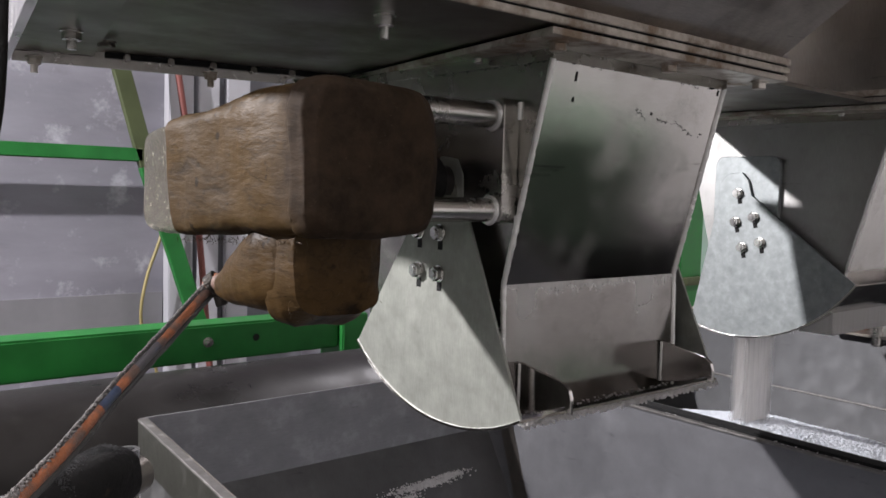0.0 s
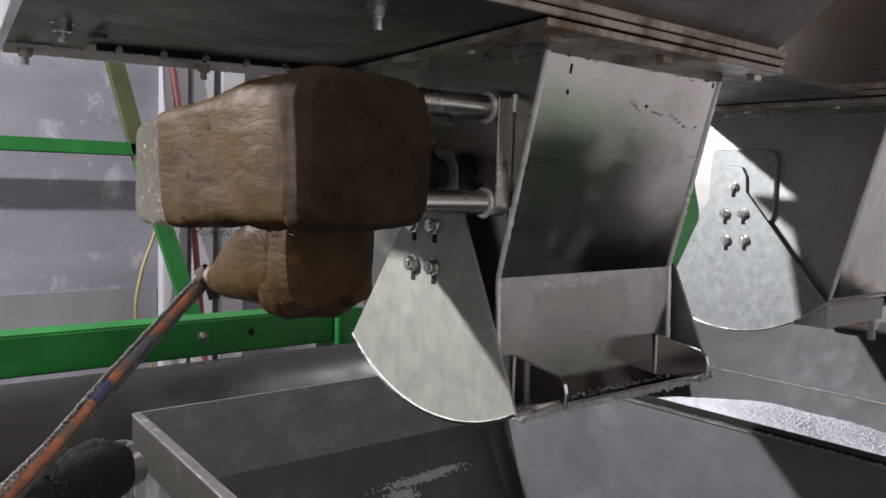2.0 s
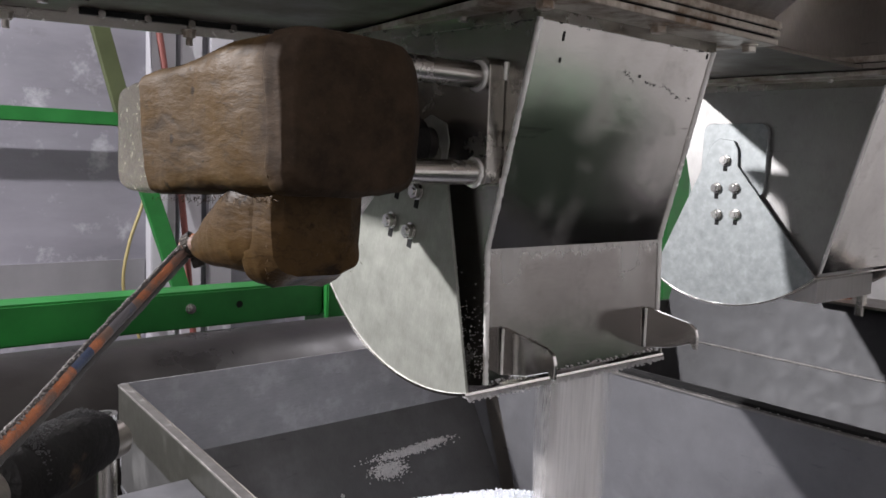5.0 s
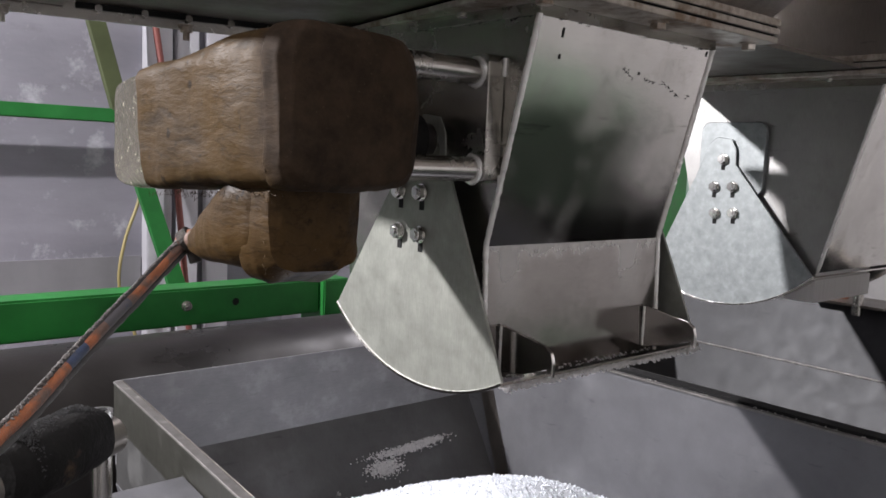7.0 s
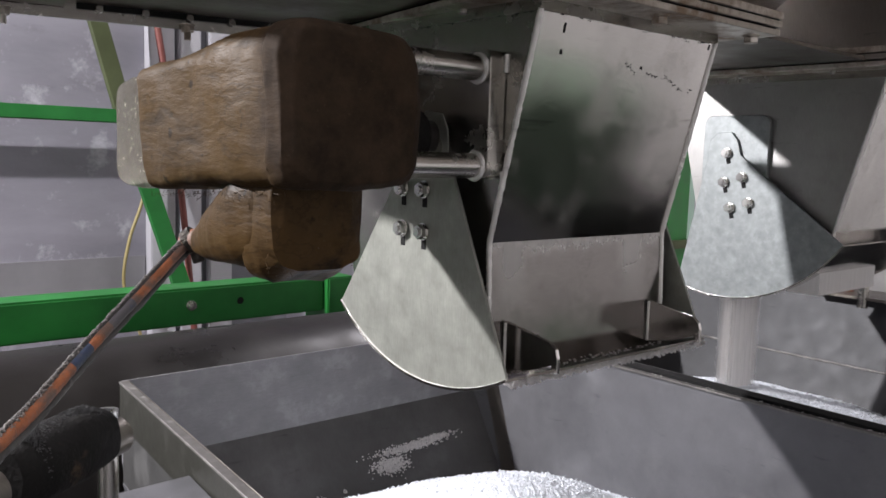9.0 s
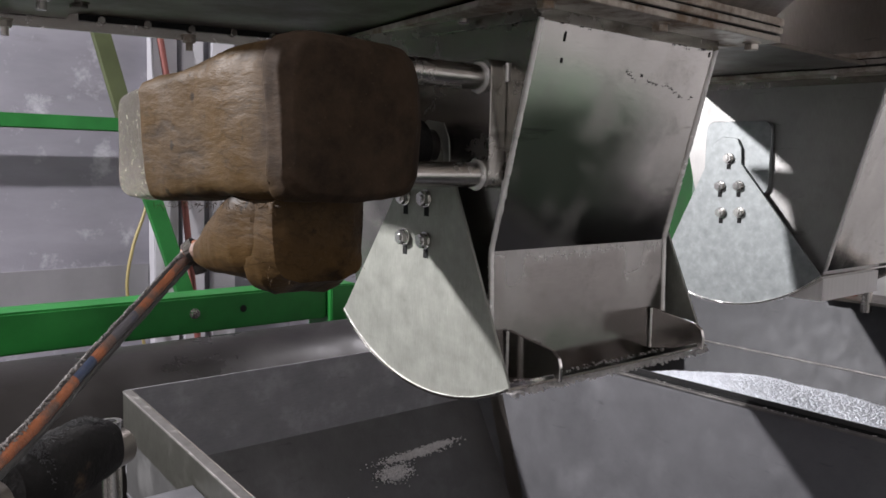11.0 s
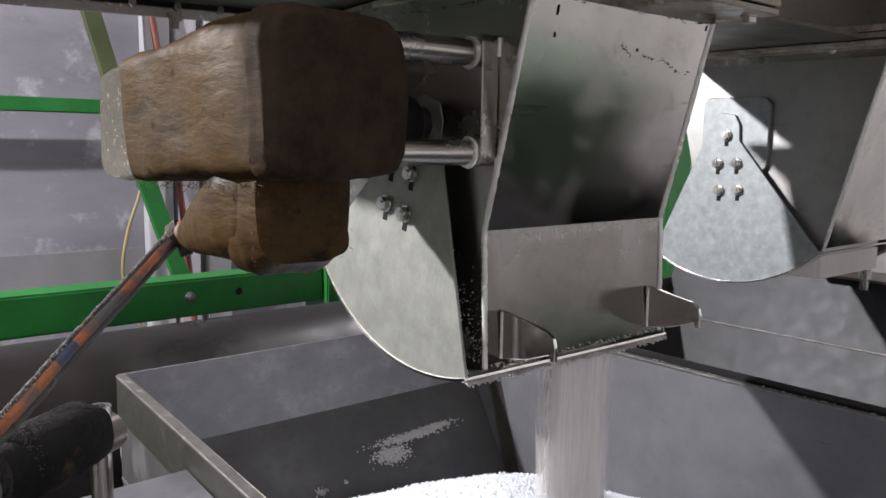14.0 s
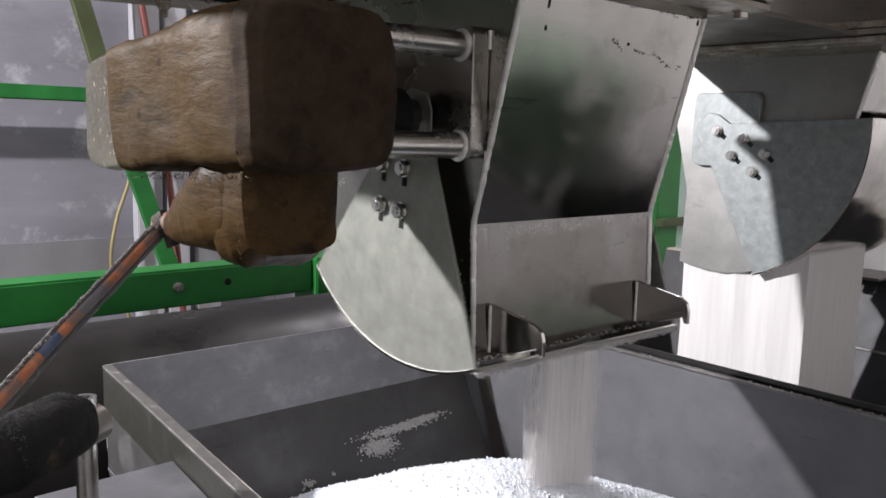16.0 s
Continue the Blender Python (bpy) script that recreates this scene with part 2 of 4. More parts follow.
    b.inputs["Specular IOR Level"].default_value = 0.12
    nn = bump_of(n, l, pulled, 0.55, 0.006, b)
    nn = bump_of(n, l, noise_of(n, l, v, 38.0, 3, 0.5), 0.3, 0.003, b, nn)
    bump_of(n, l, fibre, 0.2, 0.001, b, nn)
    return m


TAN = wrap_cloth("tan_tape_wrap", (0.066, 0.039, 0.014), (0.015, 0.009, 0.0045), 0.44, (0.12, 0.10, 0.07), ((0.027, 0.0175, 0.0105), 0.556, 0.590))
VALVE_TAN = wrap_cloth("oily_tan_wrap", (0.056, 0.032, 0.011), (0.014, 0.008, 0.004), 0.42, (0.1, 0.08, 0.06))
FOIL = plain("dusty_foil", (0.52, 0.475, 0.39), 0.18, 0.6, 0.4, 210, 1.0, 0.008, spots=(0.07, 0.06, 0.045), spot_at=0.68)
GREEN = plain("green_machine_paint", (0.018, 0.165, 0.032), 0.42, 0, 0.25, 9, 0.2, 0.001, spots=(0.08, 0.10, 0.055), spot_at=0.6)
DULL_GREEN = plain("dull_cabinet_green", (0.058, 0.098, 0.060), 0.5, 0, 0.25, 6, 0.2, 0.001)
OLIVE = plain("dusty_green_paint", (0.072, 0.088, 0.036), 0.6, 0, 0.25, 8, 0.2, 0.001)


def stained_wall(name):
    """Plaster with cloudy lavender-grey tones, rubbed pale patches and dark marks."""
    m, n, l, b = nodes_of(name)
    v, vh = coords(n, l), coords(n, l, (0.7, 1, 2.2))
    tone = ramp_of(n, l, noise_of(n, l, vh, 2.4, 7, 0.6), [(0.3, (0.215, 0.209, 0.242)), (0.7, (0.315, 0.306, 0.35))])
    pale = ramp_of(n, l, noise_of(n, l, v, 7.0, 9, 0.7), [(0.55, g(0)), (0.70, g(0.6))])
    dark = ramp_of(n, l, noise_of(n, l, vh, 5.0, 8, 0.65), [(0.60, g(0)), (0.72, g(0.45))])
    tone = mix_of(n, l, pale, tone, (0.66, 0.65, 0.71))
    l.new(mix_of(n, l, dark, tone, (0.17, 0.165, 0.18)), b.inputs["Base Color"])
    b.inputs["Roughness"].default_value = 0.85
    bump_of(n, l, noise_of(n, l, v, 60.0, 5), 0.3, 0.003, b)
    return m


WALL = stained_wall("stained_grey_wall")
DUSTY = plain("dust_grey_wall", (0.24, 0.235, 0.25), 0.85, 0, 0.2, 3.0, 0.3, 0.003)
POST = plain("pale_post_paint", (0.5, 0.495, 0.53), 0.55, 0, 0.1, 5, 0.1)
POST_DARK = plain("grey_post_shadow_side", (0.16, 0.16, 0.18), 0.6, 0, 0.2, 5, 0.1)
MINT = plain("mint_panel_paint", (0.42, 0.60, 0.50), 0.5, 0, 0.1, 6, 0.1)
RED = plain("dull_red_pipe", (0.21, 0.065, 0.055), 0.5, 0, 0.2, 8, 0.1)
YELLOW = plain("yellow_cable", (0.34, 0.28, 0.12), 0.5, 0, 0.15, 8, 0.1)
ORANGE = plain("orange_sheath", (0.33, 0.115, 0.05), 0.5, 0, 0.4, 70, 0.6, 0.002, spots=(0.10, 0.085, 0.075), spot_at=0.47)
BLUE = plain("blue_sheath", (0.05, 0.07, 0.12), 0.5, 0, 0.4, 70, 0.5, 0.001, spots=(0.11, 0.10, 0.095), spot_at=0.48)
GREY_CABLE = plain("grey_dusty_sheath", (0.062, 0.06, 0.058), 0.6, 0, 0.45, 60, 0.6, 0.001, spots=(0.3, 0.29, 0.28), spot_at=0.6)
CONCRETE = plain("hall_concrete", (0.5, 0.495, 0.48), 0.85, 0, 0.2, 3.0, 0.3, 0.003)
FLOOR = plain("dark_worn_floor", (0.024, 0.0235, 0.023), 0.6, 0, 0.3, 2.5, 0.3, 0.003)
GRAIN = granules("white_granulate", 380.0, (1, 1, 1), 0.85, 0.0015)
def falling(name):
    """Blurred falling grains: pale, faintly streaked, letting some light through."""
    m, n, l, b = nodes_of(name)
    v = coords(n, l, (1, 1, 0.04))
    f = noise_of(n, l, v, 130.0, 4)
    l.new(ramp_of(n, l, f, [(0.3, (0.74, 0.725, 0.71)), (0.7, (0.83, 0.815, 0.805))]), b.inputs["Base Color"])
    b.inputs["Roughness"].default_value = 0.9
    b.inputs["Specular IOR Level"].default_value = 0.1
    tr, mx = n.new("ShaderNodeBsdfTranslucent"), n.new("ShaderNodeMixShader")
    tr.inputs["Color"].default_value = (0.9, 0.88, 0.86, 1)
    mx.inputs[0].default_value = 0.08
    l.new(b.outputs[0], mx.inputs[1])
    l.new(tr.outputs[0], mx.inputs[2])
    l.new(mx.outputs[0], n["Material Output"].inputs["Surface"])
    return m


FALLING = falling("falling_granulate")


def thin_fall(name):
    """A loose fall of grains: streaked, with gaps that open towards its two edges."""
    m = falling(name)
    n, l = m.node_tree.nodes, m.node_tree.links
    tc, sep = n.new("ShaderNodeTexCoord"), n.new("ShaderNodeSeparateXYZ")
    l.new(tc.outputs["Generated"], sep.inputs[0])
    body = ramp_of(n, l, sep.outputs["X"], [(0.03, g(0)), (0.24, g(0.97)), (0.76, g(0.97)), (0.97, g(0))])
    streak = ramp_of(n, l, noise_of(n, l, coords(n, l, (1, 0.3, 0.06)), 260.0, 4, 0.6), [(0.36, g(0.86)), (0.6, g(1.0))])
    cover = mix_of(n, l, 1.0, body, streak, "MULTIPLY")
    out = n["Material Output"].inputs["Surface"]
    solid_shader = out.links[0].from_socket
    gap, mx = n.new("ShaderNodeBsdfTransparent"), n.new("ShaderNodeMixShader")
    l.new(cover, mx.inputs[0])
    l.new(gap.outputs[0], mx.inputs[1])
    l.new(solid_shader, mx.inputs[2])
    l.new(mx.outputs[0], out)
    return m


THIN_FALL = thin_fall("loose_falling_granulate")
DUST = plain("pale_dust", (0.21, 0.195, 0.185), 0.95, 0, 0.6, 300, 0.6, 0.002)
CRUST = plain("stuck_granulate", (0.75, 0.73, 0.72), 0.75, 0, 0.25, 200, 1.0, 0.003)


# ---- building helpers ----
def thing(name, label, category, group="", kind="", m=None):
    ob = new(name)
    tagged(ob, label, category, group, kind)
    if m is not None:
        ob.matrix_world = m
    return ob


def finish(name, bm, material, smooth=False):
    me = bpy.data.meshes.new(name)
    bmesh.ops.recalc_face_normals(bm, faces=bm.faces[:])
    bm.to_mesh(me)
    bm.free()
    me.materials.append(material)
    if smooth:
        me.polygons.foreach_set("use_smooth", [True] * len(me.polygons))
        me.set_sharp_from_angle(angle=0.8)
    return me


def part(name, bm, material, parent=None, label="", smooth=False):
    ob = new(name, finish(name, bm, material, smooth))
    if parent is not None:
        ob.parent = parent
    return tagged(ob, label)


def bevelled(bm, width, segments=1):
    bmesh.ops.bevel(bm, geom=bm.edges[:], offset=width, segments=segments, affect="EDGES", clamp_overlap=True)
    return bm


def box(x0, x1, y0, y1, z0, z1, bevel=0.0, bm=None):
    b = bmesh.new()
    bmesh.ops.create_cube(b, size=1)
    for v in b.verts:
        v.co = Vector(((x0 + x1) / 2 + v.co.x * (x1 - x0), (y0 + y1) / 2 + v.co.y * (y1 - y0), (z0 + z1) / 2 + v.co.z * (z1 - z0)))
    if bevel:
        bevelled(b, bevel, 2)
    return merged(bm, b)


def merged(bm, b):
    if bm is None:
        return b
    me = bpy.data.meshes.new("tmp")
    b.to_mesh(me)
    b.free()
    bm.from_mesh(me)
    bpy.data.meshes.remove(me)
    return bm


def prism_x(pts, x0, x1, bevel=0.0, bm=None):
    """A plate with the outline pts (y, z), from x0 to x1."""
    b = bmesh.new()
    lo = [b.verts.new((x0, y, z)) for y, z in pts]
    hi = [b.verts.new((x1, y, z)) for y, z in pts]
    n = len(pts)
    b.faces.new(lo)
    b.faces.new(hi[::-1])
    for k in range(n):
        b.faces.new((lo[k], hi[k], hi[(k + 1) % n], lo[(k + 1) % n]))
    bmesh.ops.recalc_face_normals(b, faces=b.faces[:])
    if bevel:
        bevelled(b, bevel)
    return merged(bm, b)


def solid(a, b_pts, bm=None, bevel=0.0):
    """A slab between two outlines of equal count."""
    b = bmesh.new()
    lo, hi = [b.verts.new(p) for p in a], [b.verts.new(p) for p in b_pts]
    n = len(lo)
    b.faces.new(lo)
    b.faces.new(hi[::-1])
    for k in range(n):
        b.faces.new((lo[k], hi[k], hi[(k + 1) % n], lo[(k + 1) % n]))
    bmesh.ops.recalc_face_normals(b, faces=b.faces[:])
    if bevel:
        bevelled(b, bevel)
    return merged(bm, b)


def sheet(quad, thick, bevel=0.0):
    """A flat panel from its corners, thickened along its normal."""
    q = [Vector(p) for p in quad]
    nrm = (q[1] - q[0]).cross(q[2] - q[0]).normalized() * thick
    return solid(q, [p + nrm for p in q], bevel=bevel)


def rod(a, b_pt, r, sides=20, r2=None, bm=None, caps=True):
    a, b_pt = Vector(a), Vector(b_pt)
    b = bmesh.new()
    bmesh.ops.create_cone(b, cap_ends=caps, segments=sides, radius1=r, radius2=r if r2 is None else r2, depth=(b_pt - a).length)
    turn = (b_pt - a).to_track_quat("Z", "Y").to_matrix().to_4x4()
    bmesh.ops.transform(b, matrix=Matrix.Translation((a + b_pt) / 2) @ turn, verts=b.verts[:])
    return merged(bm, b)


def smooth_line(points, steps=8):
    pts = [Vector(p) for p in points]
    ext = [pts[0] * 2 - pts[1]] + pts + [pts[-1] * 2 - pts[-2]]
    out = []
    for k in range(1, len(ext) - 2):
        p0, p1, p2, p3 = ext[k - 1:k + 3]
        for s in range(steps):
            t = s / steps
            out.append(0.5 * ((2 * p1) + (p2 - p0) * t + (2 * p0 - 5 * p1 + 4 * p2 - p3) * t * t + (3 * p1 - p0 - 3 * p2 + p3) * t ** 3))
    return out + [pts[-1]]


def tube(line, r, sides=10, bm=None, wobble=0.0, seed=0, r2=None):
    b = bmesh.new()
    rings, n = [], len(line)
    up = Vector((0.31, 0.2, 0.93)).normalized()
    for k, p in enumerate(line):
        d = (line[min(k + 1, n - 1)] - line[max(k - 1, 0)]).normalized()
        u = d.cross(up).normalized()
        w = d.cross(u)
        rk = r + ((r2 - r) * k / (n - 1) if r2 is not None else 0)
        if wobble:
            rk *= 1 + wobble * noise.noise(Vector((k * 1.7, seed * 5.1, 0.3)))
        rings.append([b.verts.new(p + (u * math.cos(a) + w * math.sin(a)) * rk) for a in [2 * math.pi * s / sides for s in range(sides)]])
    for r0, r1 in zip(rings, rings[1:]):
        for s in range(sides):
            b.faces.new((r0[s], r0[(s + 1) % sides], r1[(s + 1) % sides], r1[s]))
    b.faces.new(rings[0][::-1])
    b.faces.new(rings[-1])
    return merged(bm, b)


def bead(a, c, r, seed=0, step=0.004):
    """A lumpy weld bead from a to c."""
    a, c = Vector(a), Vector(c)
    n = max(4, int((c - a).length / step))
    line = [a.lerp(c, k / n) + Vector([noise.noise(Vector((k * 0.9, seed * 3.3 + i, 1.1))) * r * 0.18 for i in range(3)]) for k in range(n + 1)]
    return tube(line, r, 8, wobble=0.28, seed=seed)


def hexbolt(at, axis, size=0.017, head=0.0075, washer=True, shank=0.0):
    """Hexagon head with washer; axis points out of the surface. Returns a bmesh."""
    d = Vector(axis).normalized()
    at = Vector(at)
    bm = bmesh.new()
    if washer:
        rod(at, at + d * 0.002, size * 0.66, 18, bm=bm)
    h = bmesh.new()
    bmesh.ops.create_cone(h, cap_ends=True, segments=6, radius1=size * 0.577, radius2=size * 0.577, depth=head)
    bevelled(h, 0.0008)
    bmesh.ops.transform(h, matrix=Matrix.Translation(at + d * (0.002 + head / 2)) @ d.to_track_quat("Z", "Y").to_matrix().to_4x4(), verts=h.verts[:])
    merged(bm, h)
    if shank:
        rod(at, at + d * (0.002 + head + shank), size * 0.3, 12, bm=bm)
    return bm


def lumps(bm, spots, seed):
    """Small uneven grains at the given places, joined."""
    b = bmesh.new()
    bmesh.ops.create_icosphere(b, subdivisions=1, radius=1)
    base = np.array([v.co[:] for v in b.verts])
    tri = np.array([[v.index for v in f.verts] for f in b.faces])
    b.free()
    rng = np.random.default_rng(seed)
    p, r = np.array([tuple(q) for q, _ in spots]), np.array([k for _, k in spots])
    vs = p[:, None, :] + base[None] * r[:, None, None] * rng.uniform(0.65, 1.3, (len(p), len(base), 1))
    fs = tri[None] + (np.arange(len(p)) * len(base))[:, None, None]
    me = bpy.data.meshes.new("tmp")
    me.from_pydata(vs.reshape(-1, 3).tolist(), [], fs.reshape(-1, 3).tolist())
    bm.from_mesh(me)
    bpy.data.meshes.remove(me)
    return bm


# ---- hall ----
def build_hall():
    def wall(name, x0, x1, y0, y1, z0, z1, mat, label):
        tagged(part(name, box(x0, x1, y0, y1, z0, z1), mat), label, name.split("_")[0], kind="structure")
    wall("floor", -4, 7, -4, 3.5, -0.9, -0.8, FLOOR, "grey concrete hall floor")
    wall("ceiling", -4, 7, -4, 3.5, 5.0, 5.1, CONCRETE, "grey concrete hall ceiling")
    wall("wall_north", -4, 7, 3.3, 3.5, -0.8, 5.0, WALL, "stained lavender-grey plastered wall behind the machine")
    wall("wall_south", -4, 7, -4.2, -4, -0.9, 5.1, CONCRETE, "plain grey hall wall")
    wall("wall_west", -4.2, -4, -4.2, 3.5, -0.9, 5.1, CONCRETE, "plain grey hall wall")
    wall("wall_east", 7, 7.2, -4.2, 3.5, -0.9, 5.1, CONCRETE, "plain grey hall wall")
    y = 3.24
    for x0, x1, mat in ((1.275, 1.375, POST), (1.395, 1.485, POST), (1.52, 1.62, POST)):
        tagged(part("wall_post", box(x0, x1, y, 3.3, -0.8, 4.2, 0.004), mat), "pale painted vertical wall profile", "post", "wall profiles", "structure")
    # Shade beside the profiles, put into dark grey strips.
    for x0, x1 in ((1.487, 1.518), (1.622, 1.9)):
        tagged(part("wall_shade_strip", box(x0, x1, 3.27, 3.3, -0.8, 4.2), POST_DARK), "dark grey wall strip painting the shade beside the profiles", "wall strip", kind="structure")
    tagged(part("dust_band", box(-2.5, 1.27, 3.292, 3.3015, 0.86, 1.05), DUSTY), "dusty grey band low on the wall", "wall band", kind="structure")


def build_frame():
    f = thing("steel_framework", "green painted steel frame with a hollow beam and braces", "machine frame")
    part("beam", box(-1.5, 1.405, 2.187, 2.29, 0.995, 1.10, 0.006), GREEN, f)
    part("end_plate", box(1.407, 1.50, 2.165, 2.3, 0.93, 1.10, 0.004), GREEN, f)
    part("lower_rail", box(-1.5, 0.73, 2.05, 2.15, 0.86, 0.985, 0.006), GREEN, f)
    part("hole", rod((1.122, 2.1865, 1.052), (1.122, 2.189, 1.052), 0.0105, 18), BLACK, f, "dark drilled hole")
    part("bolt", hexbolt((0.974, 2.187, 1.052), (0, -1, 0), 0.022, 0.012, True, 0.008), STEEL_BRIGHT, f, "steel bolt through the beam")
    part("cross_bar", box(-1.5, 1.13, 3.12, 3.17, 1.565, 1.615, 0.004), GREEN, f)
    def strip(a, c, w, mat, name, label=""):
        a, c = Vector(a), Vector(c)
        d = (c - a).normalized()
        s = d.cross(Vector((0, 1, 0))).normalized() * w / 2
        part(name, sheet([a - s, a + s, c + s, c - s], 0.03, 0.002), mat, f, label)
    strip((1.00, 3.12, 2.08), (1.15, 3.12, 1.55), 0.062, OLIVE, "brace", "dusty olive upper brace")
    strip((1.15, 3.119, 1.55), (1.40, 3.119, 0.80), 0.066, GREEN, "brace")
    part("post", box(1.42, 1.50, 2.2, 2.3, -0.8, 0.93, 0.006), GREEN, f)
    part("post", box(-1.5, -1.42, 2.2, 2.3, -0.8, 0.995, 0.006), GREEN, f)
    far = thing("green_machine", "green painted machine column standing behind the hoppers", "machine frame")
    part("column", box(3.30, 3.47, 2.25, 2.36, -0.8, 3.0, 0.006), GREEN, far)
    part("panel", box(3.472, 3.565, 2.28, 2.31, 0.9, 2.4, 0.004), MINT, far, "pale mint panel")
    part("panel", box(3.567, 3.80, 2.29, 2.32, 0.9, 2.4, 0.004), POST, far, "pale panel")
    part("cross_piece", box(3.28, 3.60, 2.20, 2.245, 1.09, 1.125, 0.004), OLIVE, far)
    red = part("red_pipe", tube(smooth_line([(1.26, 3.2, 2.1), (1.30, 3.2, 1.87), (1.37, 3.2, 1.4), (1.42, 3.2, 0.9), (1.47, 3.2, 0.3)]), 0.013, 10), RED, smooth=True)
    tagged(red, "thin dull red pipe running down the wall", "pipe")
    yel = part("yellow_cable", tube(smooth_line([(1.25, 3.2, 1.40), (1.22, 3.19, 1.27), (1.165, 3.18, 1.12), (1.145, 3.18, 0.95), (1.21, 3.19, 0.75), (1.25, 3.2, 0.5), (1.25, 3.2, -0.8)]), 0.0065, 8), YELLOW, smooth=True)
    tagged(yel, "thin yellow cable hanging along the wall", "cable")
    # Unseen box, added only for its green reflection in the hopper front.
    cab = thing("mirrored_cabinet", "unseen green cabinet across the aisle, added for its reflection in the hopper", "machine cabinet")
    part("body", box(3.0, 4.6, -2.7, -1.8, -0.7, 0.55, 0.02), DULL_GREEN, cab)
    part("plinth", box(3.05, 4.55, -2.65, -1.85, -0.8, -0.7, 0.005), BLACK, cab)
    part("door", box(3.08, 3.77, -1.8, -1.78, -0.6, 0.47, 0.006), DULL_GREEN, cab)
    part("door", box(3.82, 4.52, -1.8, -1.78, -0.6, 0.47, 0.006), DULL_GREEN, cab)
    hose = part("black_hose", tube(smooth_line([(0.132, 0.620, 1.674), (0.131, 0.620, 1.637), (0.130, 0.620, 1.601), (0.129, 0.620, 1.571), (0.126, 0.620, 1.537), (0.118, 0.620, 1.492)]), 0.0042, 10), RUBBER, smooth=True)
    tagged(hose, "thin black hose hanging down beside the silo edge", "hose")
    scr = thing("screw_conveyor", "dark painted conveyor tube lying behind the trays", "conveyor")
    part("tube_body", rod((-2.2, 1.72, 0.852), (1.95, 1.72, 0.852), 0.235, 96), TUBE_PAINT, scr, smooth=True)
    part("saddle", box(-1.2, -1.05, 1.5, 1.94, -0.8, 0.72, 0.01), GREEN, scr, "green support saddle")
    part("saddle", box(1.6, 1.75, 1.5, 1.94, -0.8, 0.72, 0.01), GREEN, scr, "green support saddle")


# ---- silo bottom over the hoppers ----

def build_silo():
    s = thing("silo_bottom", "stained steel silo bottom with bolted edge strips over the hopper", "silo")
    back = lambda x: 1.165 + (x - 0.253) * (1.095 - 1.165) / 0.331
    left = lambda y: 0.255 + (y - 1.17) * 0.165
    pan = [(left(0.572), 0.572), (1.053, 0.572), (1.053, back(1.053)), (0.255, back(0.255))]
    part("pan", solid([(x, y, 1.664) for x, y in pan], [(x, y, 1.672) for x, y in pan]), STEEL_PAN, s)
    part("front_edge", box(0.156, 1.055, 0.567, 0.5715, 1.664, 1.6715, 0.001), STEEL_FLANGE, s, "rust-stained pan edge")
    part("front_edge", box(0.156, 1.055, 0.566, 0.60, 1.674, 1.683, 0.001), STEEL_FLANGE, s, "rust-stained frame edge")
    part("gasket", box(0.21, 1.05, 0.569, 0.60, 1.672, 1.674), BLACK, s, "dark gasket line")
    def along(x, dy, z):
        return (x, back(x) + dy, z)
    def strip(name, xa, xb, d0, d1, z0, z1, mat, label=""):
        part(name, solid([along(xa, d0, z0), along(xb, d0, z0), along(xb, d1, z0), along(xa, d1, z0)], [along(xa, d0, z1), along(xb, d0, z1), along(xb, d1, z1), along(xa, d1, z1)]), mat, s, label)
    strip("edge_strip", 0.255, 1.053, 0.001, -0.005, 1.644, 1.672, STEEL_PIPE, "pale edge strip")
    # Black strip: shade between pan and edge strip, put into the colour.
    strip("edge_shade_strip", 0.36, 1.04, -0.0055, -0.010, 1.6565, 1.6639, BLACK, "black strip for the shade behind the edge")
    cp = [(left(0.72) + 0.001, 0.72), (0.25, 0.72), (0.345, back(0.345) - 0.011), (left(1.155) + 0.001, 1.155)]
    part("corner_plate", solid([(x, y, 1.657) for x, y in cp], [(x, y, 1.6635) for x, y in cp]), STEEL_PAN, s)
    sd = [(left(0.567) - 0.010, 0.567), (left(0.567) - 0.001, 0.567), (left(1.165) - 0.001, 1.165), (left(1.165) - 0.010, 1.165)]
    part("side_strip", solid([(x, y, 1.644) for x, y in sd], [(x, y, 1.70) for x, y in sd]), STEEL_BRIGHT, s, "bright side strip")
    up, lo = 2.6, 1.684
    part("silo_wall", solid([(0.24, 0.58, lo), (1.05, 0.58, lo), (1.05, 0.98, lo), (0.27, 1.12, lo)], [(-0.1, -0.55, up), (1.24, -0.55, up), (1.24, 1.5, up), (-0.1, 1.5, up)]), STEEL_PAN_LIFTED, s)
    part("wall_rib", solid([(1.056, 0.60, lo), (1.062, 0.60, lo), (1.062, 1.0, lo), (1.056, 1.0, lo)], [(1.244, -0.3, up), (1.25, -0.3, up), (1.25, 1.4, up), (1.244, 1.4, up)]), STEEL_PAN_LIFTED, s)
    for x in (0.385, 0.44, 0.495, 0.55, 0.605, 0.66):
        part("bolt", hexbolt(along(x, -0.005, 1.6585), (0, -1, 0), 0.010, 0.006, False), STEEL_PIPE, s)
    for x in (0.492, 0.278):
        part("bolt", hexbolt(along(x, -0.010, 1.650), (0, 0, -1), 0.015, 0.008, True, 0.010), STEEL_FLANGE, s, "rusty nut on a stud")
    part("bolt", hexbolt((0.268, 0.955, 1.657), (0, 0, -1), 0.018, 0.009, True, 0.01), STEEL_BRIGHT, s)
    part("bolt", hexbolt((0.325, 1.02, 1.660), (0, 0, -1), 0.018, 0.005, True), STEEL_PAN, s)
